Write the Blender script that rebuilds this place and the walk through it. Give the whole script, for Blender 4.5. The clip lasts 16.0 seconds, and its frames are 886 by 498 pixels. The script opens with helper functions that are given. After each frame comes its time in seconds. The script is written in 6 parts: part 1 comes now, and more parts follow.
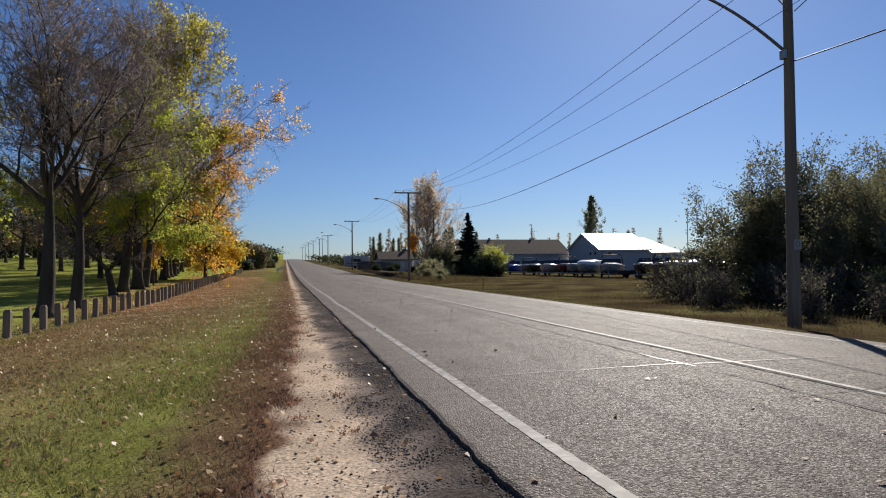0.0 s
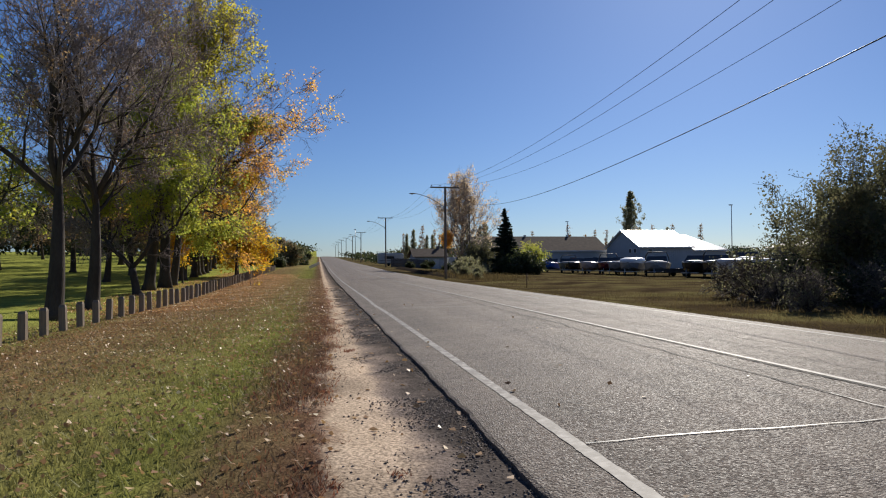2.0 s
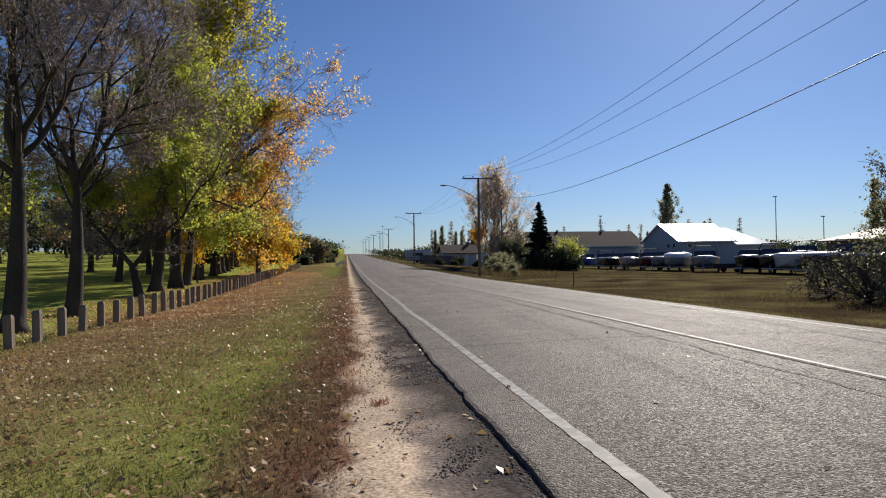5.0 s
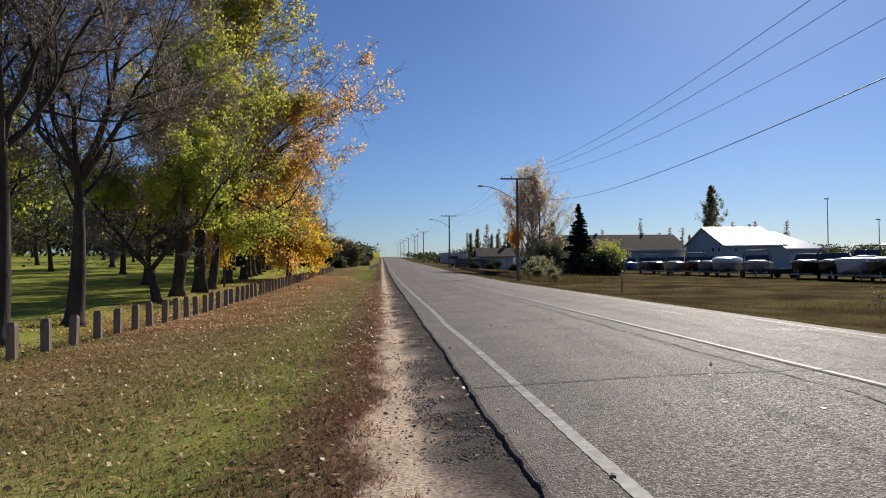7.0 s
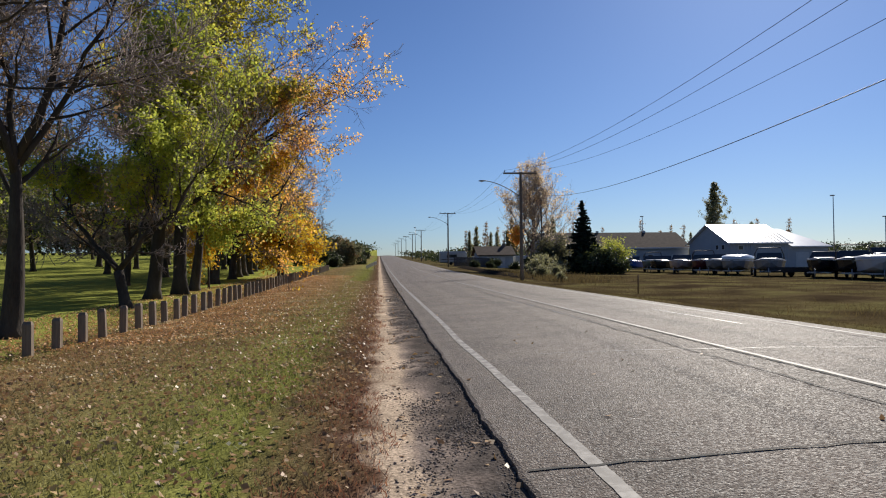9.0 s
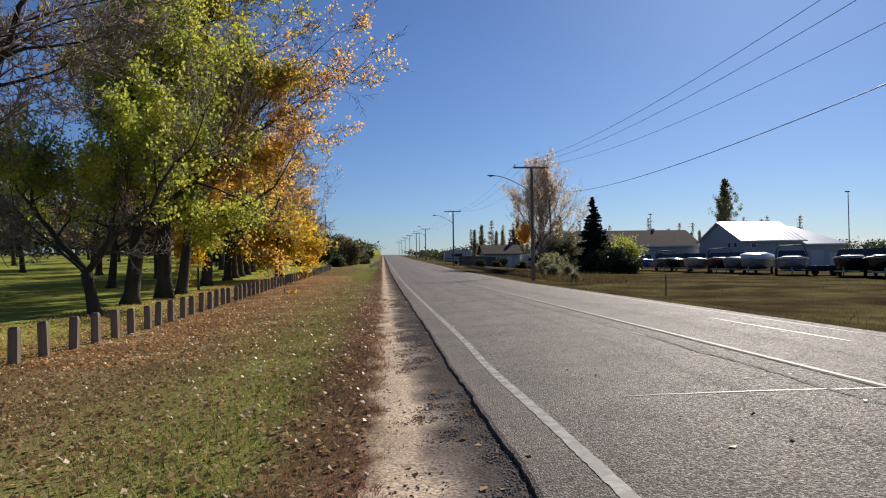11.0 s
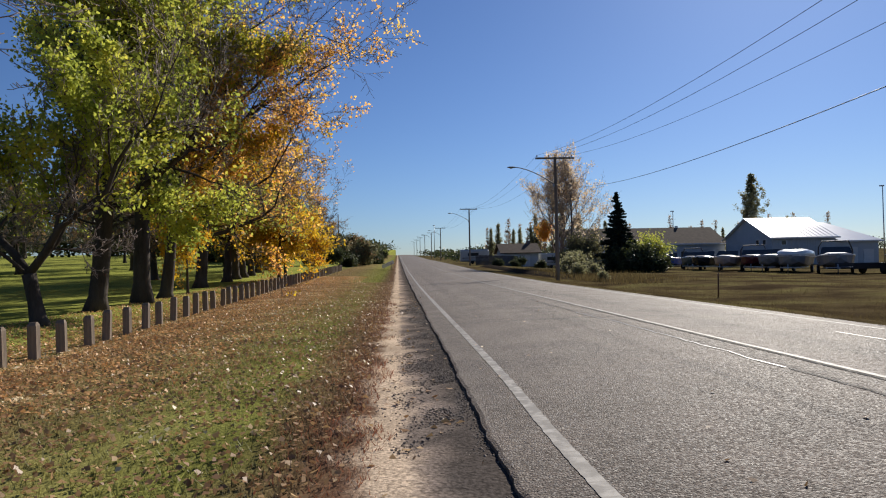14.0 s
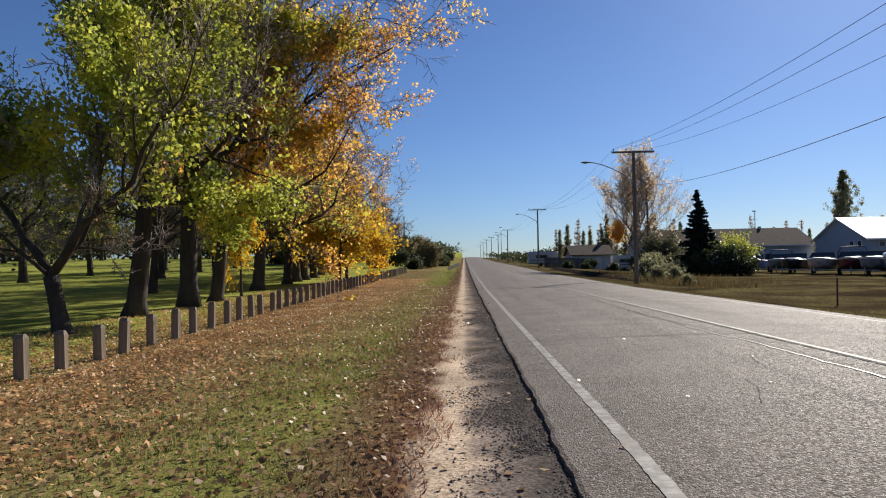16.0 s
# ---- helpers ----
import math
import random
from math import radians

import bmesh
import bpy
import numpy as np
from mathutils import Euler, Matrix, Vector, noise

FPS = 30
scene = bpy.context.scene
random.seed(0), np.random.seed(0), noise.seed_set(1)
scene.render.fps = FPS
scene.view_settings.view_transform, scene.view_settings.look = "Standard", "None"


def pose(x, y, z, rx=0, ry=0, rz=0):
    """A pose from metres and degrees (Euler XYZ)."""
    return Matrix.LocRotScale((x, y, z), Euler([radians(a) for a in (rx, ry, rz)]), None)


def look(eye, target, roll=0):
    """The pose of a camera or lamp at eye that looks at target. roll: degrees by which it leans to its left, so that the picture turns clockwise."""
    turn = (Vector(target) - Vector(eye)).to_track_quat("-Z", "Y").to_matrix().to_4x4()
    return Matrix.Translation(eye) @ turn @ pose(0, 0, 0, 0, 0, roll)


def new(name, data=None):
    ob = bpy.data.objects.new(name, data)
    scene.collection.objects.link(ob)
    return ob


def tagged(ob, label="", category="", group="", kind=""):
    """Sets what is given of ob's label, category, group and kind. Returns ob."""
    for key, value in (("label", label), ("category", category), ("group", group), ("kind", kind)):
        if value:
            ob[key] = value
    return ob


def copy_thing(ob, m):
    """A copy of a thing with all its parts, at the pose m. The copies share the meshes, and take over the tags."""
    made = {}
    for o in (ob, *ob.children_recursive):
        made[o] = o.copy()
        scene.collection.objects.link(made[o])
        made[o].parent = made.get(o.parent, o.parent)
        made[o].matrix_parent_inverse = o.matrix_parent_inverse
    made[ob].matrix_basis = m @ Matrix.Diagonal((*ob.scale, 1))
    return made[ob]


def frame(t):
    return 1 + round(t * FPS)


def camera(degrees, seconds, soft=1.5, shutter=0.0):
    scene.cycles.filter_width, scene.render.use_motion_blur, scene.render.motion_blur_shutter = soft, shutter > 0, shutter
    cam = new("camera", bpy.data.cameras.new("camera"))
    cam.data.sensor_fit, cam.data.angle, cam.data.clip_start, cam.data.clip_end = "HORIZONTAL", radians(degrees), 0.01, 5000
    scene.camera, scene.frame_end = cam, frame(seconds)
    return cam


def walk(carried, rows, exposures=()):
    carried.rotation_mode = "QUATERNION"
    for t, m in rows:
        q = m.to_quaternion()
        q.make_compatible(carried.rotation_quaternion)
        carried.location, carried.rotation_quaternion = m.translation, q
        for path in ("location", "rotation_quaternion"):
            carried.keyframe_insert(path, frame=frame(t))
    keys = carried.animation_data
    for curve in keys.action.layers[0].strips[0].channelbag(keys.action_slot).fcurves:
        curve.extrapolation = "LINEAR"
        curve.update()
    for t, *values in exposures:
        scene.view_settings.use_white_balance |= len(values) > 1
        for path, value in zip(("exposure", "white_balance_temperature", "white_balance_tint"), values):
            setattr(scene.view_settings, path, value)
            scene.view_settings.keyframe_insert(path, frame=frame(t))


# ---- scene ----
cam = camera(67.0, 16.0, soft=1.1)
PATH = [
    (0, (-0.386, 0.335, 1.234), (0.073, 2.281, 1.284), -0.5),
    (0.5, (-0.354, 1.043, 1.251), (0.061, 2.999, 1.285), -0.5),
    (1, (-0.357, 1.678, 1.269), (0.044, 3.638, 1.31), -0.2),
    (1.5, (-0.321, 2.361, 1.235), (0.122, 4.311, 1.269), -0.7),
    (2, (-0.365, 3.079, 1.243), (0.001, 5.045, 1.286), -0.4),
    (2.5, (-0.324, 3.85, 1.235), (0.214, 5.776, 1.272), -1.3),
    (3, (-0.312, 4.631, 1.202), (0.208, 6.562, 1.233), -0.8),
    (3.5, (-0.218, 5.375, 1.192), (0.236, 7.322, 1.242), -0.7),
    (4, (-0.205, 6.057, 1.173), (0.192, 8.017, 1.212), -0.8),
    (6.5, (-0.084, 8.993, 1.295), (0.1, 10.984, 1.335), -0.5),
    (7, (-0.031, 9.665, 1.264), (0.152, 11.656, 1.309), -0.5),
    (7.5, (-0.069, 10.379, 1.287), (0.067, 12.374, 1.324), -0.6),
    (8, (0.018, 11.01, 1.276), (0.2, 13.0, 1.332), -0.7),
    (8.5, (0.008, 11.713, 1.276), (0.2, 13.703, 1.319), -0.6),
    (11, (0.007, 15.34, 1.311), (0.187, 17.331, 1.349), -0.8),
    (11.5, (0.057, 15.951, 1.264), (0.321, 17.933, 1.313), -0.9),
    (12, (0.05, 16.601, 1.283), (0.287, 18.586, 1.325), -0.8),
    (12.5, (0.136, 17.201, 1.278), (0.403, 19.182, 1.326), -1.2),
    (13, (0.168, 17.854, 1.256), (0.459, 19.833, 1.293), -1.3),
    (13.5, (0.201, 18.5, 1.254), (0.465, 20.482, 1.304), -1.1),
    (14, (0.227, 19.208, 1.227), (0.362, 21.203, 1.266), -1.1),
    (14.5, (0.251, 19.834, 1.239), (0.278, 21.834, 1.285), -0.8),
    (15, (0.291, 20.51, 1.228), (0.328, 22.509, 1.268), -1.4),
    (15.5, (0.245, 21.219, 1.239), (0.214, 23.218, 1.278), -0.8),
    (16, (0.263, 21.895, 1.196), (0.2, 23.894, 1.246), -1.0),
]
walk(cam, [(t, look(eye, target, roll)) for t, eye, target, roll in PATH], [(0.0, 0.0), (7.0, 0.04), (13.0, 0.05), (16.0, 0.16)])

# ---- light ----
SUN_BEARING, SUN_HEIGHT = 32.5, 29.5   # degrees to the right of +y, and above the horizon
world = bpy.data.worlds.new("sky")
scene.world = world
world.use_nodes = True
wn = world.node_tree.nodes
sky = wn.new("ShaderNodeTexSky")
sky.sky_type = 'NISHITA'
sky.sun_disc = False
sky.sun_elevation = radians(SUN_HEIGHT)
sky.sun_rotation = radians(SUN_BEARING)
sky.air_density, sky.dust_density, sky.ozone_density = 1.0, 0.3, 3.0
sky.altitude = 300
wn["Background"].inputs[1].default_value = 0.056
cool = wn.new("ShaderNodeMix")
cool.data_type, cool.blend_type = 'RGBA', 'MULTIPLY'
cool.inputs[0].default_value = 1.0
cool.inputs[7].default_value = (0.755, 0.96, 1.35, 1)
world.node_tree.links.new(sky.outputs[0], cool.inputs[6])
world.node_tree.links.new(cool.outputs[2], wn["Background"].inputs[0])
sun = new("sun", bpy.data.lights.new("sun", 'SUN'))
sun.data.energy, sun.data.angle, sun.data.color = 6.2, radians(0.53), (1.0, 0.93, 0.82)
sb, sh = radians(SUN_BEARING), radians(SUN_HEIGHT)
sun.matrix_world = look((60 * math.sin(sb), 60 * math.cos(sb), 60 * math.tan(sh)), (0, 0, 0))
scene.view_settings.exposure = 0.0


# ---- materials ----
def mat(name, base, rough=0.8, metal=0.0, var=0.25, scale=6.0, bump=0.0, bump_scale=60.0, spec=0.5, tint=None, island=0.0, stretch=(1, 1, 1)):
    """Principled paint with two scales of variation and fine relief."""
    m = bpy.data.materials.new(name)
    m.use_nodes = True
    n, l = m.node_tree.nodes, m.node_tree.links
    b = n["Principled BSDF"]
    b.inputs["Roughness"].default_value, b.inputs["Metallic"].default_value = rough, metal
    b.inputs["Specular IOR Level"].default_value = spec
    co = n.new("ShaderNodeTexCoord")
    mp = n.new("ShaderNodeMapping")
    mp.inputs["Scale"].default_value = stretch
    l.new(co.outputs["Object"], mp.inputs[0])
    big, small = n.new("ShaderNodeTexNoise"), n.new("ShaderNodeTexNoise")
    big.inputs["Scale"].default_value, small.inputs["Scale"].default_value = scale, scale * 9
    big.inputs["Detail"].default_value, small.inputs["Detail"].default_value = 4, 3
    for t in (big, small):
        l.new(mp.outputs[0], t.inputs[0])
    mix = n.new("ShaderNodeMix")
    mix.data_type = 'RGBA'
    dark = [c * (1 - var) for c in base]
    lite = [min(1, c * (1 + var)) for c in (tint or base)]
    mix.inputs[6].default_value, mix.inputs[7].default_value = (*dark, 1), (*lite, 1)
    add = n.new("ShaderNodeMath")
    add.operation = 'MULTIPLY_ADD'
    l.new(small.outputs[0], add.inputs[0])
    add.inputs[1].default_value = 0.5
    l.new(big.outputs[0], add.inputs[2])
    mr = n.new("ShaderNodeMapRange")
    mr.inputs[1].default_value, mr.inputs[2].default_value = 0.45, 1.05
    l.new(add.outputs[0], mr.inputs[0])
    src = mr.outputs[0]
    if island:
        geo = n.new("ShaderNodeNewGeometry")
        mm = n.new("ShaderNodeMix")
        mm.inputs[0].default_value = island
        l.new(src, mm.inputs[2])
        l.new(geo.outputs["Random Per Island"], mm.inputs[3])
        src = mm.outputs[0]
    l.new(src, mix.inputs[0])
    l.new(mix.outputs[2], b.inputs["Base Color"])
    if bump:
        bt, bp = n.new("ShaderNodeTexNoise"), n.new("ShaderNodeBump")
        bt.inputs["Scale"].default_value, bt.inputs["Detail"].default_value = bump_scale, 5
        l.new(mp.outputs[0], bt.inputs[0])
        bp.inputs["Strength"].default_value, bp.inputs["Distance"].default_value = bump, 0.02
        l.new(bt.outputs[0], bp.inputs["Height"])
        l.new(bp.outputs[0], b.inputs["Normal"])
    return m


def leaf_mat(name, stops, through_light=0.68, rough=0.5):
    """Leaf: colour by island along a ramp, gloss on top, light let through."""
    m = bpy.data.materials.new(name)
    m.use_nodes = True
    n, l = m.node_tree.nodes, m.node_tree.links
    b = n["Principled BSDF"]
    b.inputs["Roughness"].default_value = rough
    b.inputs["Specular IOR Level"].default_value = 0.2
    geo, ramp = n.new("ShaderNodeNewGeometry"), n.new("ShaderNodeValToRGB")
    co, nz = n.new("ShaderNodeTexCoord"), n.new("ShaderNodeTexNoise")
    nz.inputs["Scale"].default_value, nz.inputs["Detail"].default_value = 0.75, 3
    l.new(co.outputs["Object"], nz.inputs[0])
    mx = n.new("ShaderNodeMix")
    mx.inputs[0].default_value = 0.4
    sp = n.new("ShaderNodeMapRange")
    sp.inputs[1].default_value, sp.inputs[2].default_value = 0.3, 0.7
    l.new(nz.outputs[0], sp.inputs[0])
    l.new(sp.outputs[0], mx.inputs[2])
    l.new(geo.outputs["Random Per Island"], mx.inputs[3])
    l.new(mx.outputs[0], ramp.inputs[0])
    els = ramp.color_ramp.elements
    while len(els) < len(stops):
        els.new(0.5)
    for e, (p, c) in zip(els, stops):
        e.position, e.color = p, (*c, 1)
    l.new(ramp.outputs[0], b.inputs["Base Color"])
    if through_light:
        tr, ms = n.new("ShaderNodeBsdfTranslucent"), n.new("ShaderNodeMixShader")
        l.new(ramp.outputs[0], tr.inputs[0])
        ms.inputs[0].default_value = through_light
        l.new(b.outputs[0], ms.inputs[1])
        l.new(tr.outputs[0], ms.inputs[2])
        l.new(ms.outputs[0], n["Material Output"].inputs[0])
    return m


def zone_ramp(nt, pos_out, wobble=0.35):
    """Colour of the verge across the road's direction: gravel, trodden dirt, red weeds, grass, leaf litter, lawn."""
    n, l = nt.nodes, nt.links
    sep = n.new("ShaderNodeSeparateXYZ")
    l.new(pos_out, sep.inputs[0])
    nz = n.new("ShaderNodeTexNoise")
    nz.inputs["Scale"].default_value, nz.inputs["Detail"].default_value = 1.4, 5
    l.new(pos_out, nz.inputs[0])
    wob = n.new("ShaderNodeMath")
    wob.operation = 'MULTIPLY_ADD'
    sub = n.new("ShaderNodeMath")
    sub.operation = 'SUBTRACT'
    l.new(nz.outputs[0], sub.inputs[0])
    sub.inputs[1].default_value = 0.5
    l.new(sub.outputs[0], wob.inputs[0])
    wob.inputs[1].default_value = wobble * 3
    sy, kx, mul, dif = n.new("ShaderNodeMapRange"), n.new("ShaderNodeMapRange"), n.new("ShaderNodeMath"), n.new("ShaderNodeMath")
    sy.inputs[1].default_value, sy.inputs[2].default_value, sy.inputs[4].default_value = 4.0, 17.0, 0.45
    kx.inputs[1].default_value, kx.inputs[2].default_value, kx.inputs[3].default_value, kx.inputs[4].default_value = 0.0, 0.3, 1.0, 0.0
    l.new(sep.outputs[1], sy.inputs[0])
    l.new(sep.outputs[0], kx.inputs[0])
    mul.operation, dif.operation = 'MULTIPLY', 'SUBTRACT'
    l.new(sy.outputs[0], mul.inputs[0])
    l.new(kx.outputs[0], mul.inputs[1])
    l.new(sep.outputs[0], dif.inputs[0])
    l.new(mul.outputs[0], dif.inputs[1])
    l.new(dif.outputs[0], wob.inputs[2])
    mr = n.new("ShaderNodeMapRange")
    mr.inputs[1].default_value, mr.inputs[2].default_value = -9.0, 1.0
    l.new(wob.outputs[0], mr.inputs[0])
    ramp = n.new("ShaderNodeValToRGB")
    l.new(mr.outputs[0], ramp.inputs[0])
    stops = ((-9.0, (0.25, 0.265, 0.062)), (-7.0, (0.2, 0.19, 0.06)), (-6.0, (0.22, 0.155, 0.075)), (-4.0, (0.2, 0.16, 0.07)), (-2.6, (0.21, 0.195, 0.066)),
             (-1.6, (0.18, 0.185, 0.05)), (-1.15, (0.15, 0.115, 0.055)), (-0.62, (0.13, 0.075, 0.05)), (-0.42, (0.46, 0.36, 0.265)), (0.1, (0.5, 0.39, 0.29)),
             (0.4, (0.21, 0.17, 0.145)), (0.68, (0.085, 0.073, 0.066)))
    els = ramp.color_ramp.elements
    while len(els) < len(stops):
        els.new(0.5)
    for e, (x, c) in zip(els, stops):
        e.position, e.color = (x + 9.0) / 10.0, (*c, 1)
    return ramp, sep


def ground_material():
    m = bpy.data.materials.new("verge_ground")
    m.use_nodes = True
    n, l = m.node_tree.nodes, m.node_tree.links
    b = n["Principled BSDF"]
    b.inputs["Roughness"].default_value, b.inputs["Specular IOR Level"].default_value = 1.0, 0.0
    geo = n.new("ShaderNodeNewGeometry")
    ramp, sep = zone_ramp(m.node_tree, geo.outputs["Position"])
    # right of the road: gravel edge, then dry brown field
    field = n.new("ShaderNodeValToRGB")
    fn = n.new("ShaderNodeTexNoise")
    fn.inputs["Scale"].default_value, fn.inputs["Detail"].default_value = 0.22, 6
    l.new(geo.outputs["Position"], fn.inputs[0])
    l.new(fn.outputs[0], field.inputs[0])
    fe = field.color_ramp.elements
    fe.new(0.5)
    for e, (p, c) in zip(fe, ((0.4, (0.055, 0.04, 0.024)), (0.5, (0.095, 0.073, 0.038)), (0.6, (0.13, 0.112, 0.048)))):
        e.position, e.color = p, (*c, 1)
    side = n.new("ShaderNodeMath")
    side.operation = 'GREATER_THAN'
    side.inputs[1].default_value = 4.0
    l.new(sep.outputs[0], side.inputs[0])
    mx = n.new("ShaderNodeMix")
    mx.data_type = 'RGBA'
    l.new(side.outputs[0], mx.inputs[0])
    l.new(ramp.outputs[0], mx.inputs[6])
    l.new(field.outputs[0], mx.inputs[7])
    # patches and grain
    pn, gn = n.new("ShaderNodeTexNoise"), n.new("ShaderNodeTexNoise")
    pn.inputs["Scale"].default_value, pn.inputs["Detail"].default_value = 0.8, 4
    gn.inputs["Scale"].default_value, gn.inputs["Detail"].default_value = 38, 6
    hs = n.new("ShaderNodeMix")
    hs.data_type, hs.blend_type = 'RGBA', 'MULTIPLY'
    hs.inputs[0].default_value = 1.0
    mr = n.new("ShaderNodeMapRange")
    mr.inputs[1].default_value, mr.inputs[2].default_value, mr.inputs[3].default_value, mr.inputs[4].default_value = 0.3, 0.7, 0.5, 1.5
    mr2 = n.new("ShaderNodeMapRange")
    mr2.inputs[1].default_value, mr2.inputs[2].default_value, mr2.inputs[3].default_value, mr2.inputs[4].default_value = 0.3, 0.7, 0.75, 1.25
    for t in (pn, gn):
        l.new(geo.outputs["Position"], t.inputs[0])
    l.new(gn.outputs[0], mr.inputs[0])
    l.new(pn.outputs[0], mr2.inputs[0])
    mu = n.new("ShaderNodeMath")
    mu.operation = 'MULTIPLY'
    l.new(mr.outputs[0], mu.inputs[0])
    l.new(mr2.outputs[0], mu.inputs[1])
    l.new(mx.outputs[2], hs.inputs[6])
    l.new(mu.outputs[0], hs.inputs[7])
    l.new(hs.outputs[2], b.inputs["Base Color"])
    bp = n.new("ShaderNodeBump")
    bp.inputs["Strength"].default_value, bp.inputs["Distance"].default_value = 0.45, 0.025
    l.new(gn.outputs[0], bp.inputs["Height"])
    l.new(bp.outputs[0], b.inputs["Normal"])
    return m


def blade_material(name, gain, wobble=0.35):
    """Grass blades coloured like the ground they stand on, each a little different."""
    m = bpy.data.materials.new(name)
    m.use_nodes = True
    n, l = m.node_tree.nodes, m.node_tree.links
    b = n["Principled BSDF"]
    b.inputs["Roughness"].default_value, b.inputs["Specular IOR Level"].default_value = 0.6, 0.3
    geo = n.new("ShaderNodeNewGeometry")
    ramp, _ = zone_ramp(m.node_tree, geo.outputs["Position"], wobble)
    mr = n.new("ShaderNodeMapRange")
    mr.inputs[3].default_value, mr.inputs[4].default_value = 0.55 * gain, 1.6 * gain
    l.new(geo.outputs["Random Per Island"], mr.inputs[0])
    mu = n.new("ShaderNodeMix")
    mu.data_type, mu.blend_type = 'RGBA', 'MULTIPLY'
    mu.inputs[0].default_value = 1.0
    l.new(ramp.outputs[0], mu.inputs[6])
    l.new(mr.outputs[0], mu.inputs[7])
    l.new(mu.outputs[2], b.inputs["Base Color"])
    tr, ms = n.new("ShaderNodeBsdfTranslucent"), n.new("ShaderNodeMixShader")
    l.new(mu.outputs[2], tr.inputs[0])
    ms.inputs[0].default_value = 0.4
    l.new(b.outputs[0], ms.inputs[1])
    l.new(tr.outputs[0], ms.inputs[2])
    l.new(ms.outputs[0], n["Material Output"].inputs[0])
    return m


def asphalt_material(name="worn_asphalt", base=(0.122, 0.098, 0.083)):
    m = bpy.data.materials.new(name)
    m.use_nodes = True
    n, l = m.node_tree.nodes, m.node_tree.links
    b = n["Principled BSDF"]
    geo = n.new("ShaderNodeNewGeometry")
    stone, cloud, rut = n.new("ShaderNodeTexVoronoi"), n.new("ShaderNodeTexNoise"), n.new("ShaderNodeTexNoise")
    stone.inputs["Scale"].default_value = 62
    cloud.inputs["Scale"].default_value, cloud.inputs["Detail"].default_value = 0.9, 5
    mp = n.new("ShaderNodeMapping")
    mp.inputs["Scale"].default_value = (1.3, 0.03, 1)
    rut.inputs["Scale"].default_value, rut.inputs["Detail"].default_value = 1.0, 3
    l.new(geo.outputs["Position"], mp.inputs[0])
    l.new(mp.outputs[0], rut.inputs[0])
    for t in (stone, cloud):
        l.new(geo.outputs["Position"], t.inputs[0])
    sep = n.new("ShaderNodeSeparateColor")
    l.new(stone.outputs["Color"], sep.inputs[0])
    a1, a2 = n.new("ShaderNodeMath"), n.new("ShaderNodeMath")
    a1.operation = a2.operation = 'MULTIPLY_ADD'
    l.new(sep.outputs[0], a1.inputs[0])
    a1.inputs[1].default_value = 0.95
    l.new(cloud.outputs[0], a1.inputs[2])
    l.new(rut.outputs[0], a2.inputs[0])
    a2.inputs[1].default_value = 0.8
    l.new(a1.outputs[0], a2.inputs[2])
    mr = n.new("ShaderNodeMapRange")
    mr.inputs[1].default_value, mr.inputs[2].default_value, mr.inputs[3].default_value, mr.inputs[4].default_value = 0.75, 2.05, 0.42, 1.7
    l.new(a2.outputs[0], mr.inputs[0])
    mu = n.new("ShaderNodeMix")
    mu.data_type, mu.blend_type = 'RGBA', 'MULTIPLY'
    mu.inputs[0].default_value = 1.0
    mu.inputs[6].default_value = (*base, 1)
    l.new(mr.outputs[0], mu.inputs[7])
    l.new(mu.outputs[2], b.inputs["Base Color"])
    b.inputs["Specular IOR Level"].default_value = 0.13
    rr = n.new("ShaderNodeMapRange")
    rr.inputs[3].default_value, rr.inputs[4].default_value = 0.52, 0.95
    l.new(sep.outputs[1], rr.inputs[0])
    l.new(rr.outputs[0], b.inputs["Roughness"])
    bp, bn = n.new("ShaderNodeBump"), n.new("ShaderNodeTexNoise")
    bn.inputs["Scale"].default_value, bn.inputs["Detail"].default_value = 90, 4
    l.new(geo.outputs["Position"], bn.inputs[0])
    bp.inputs["Strength"].default_value, bp.inputs["Distance"].default_value = 0.75, 0.012
    hm = n.new("ShaderNodeMath")
    hm.operation = 'MULTIPLY_ADD'
    hm.inputs[1].default_value = -0.9
    l.new(stone.outputs["Distance"], hm.inputs[0])
    l.new(bn.outputs[0], hm.inputs[2])
    l.new(hm.outputs[0], bp.inputs["Height"])
    l.new(bp.outputs[0], b.inputs["Normal"])
    return m


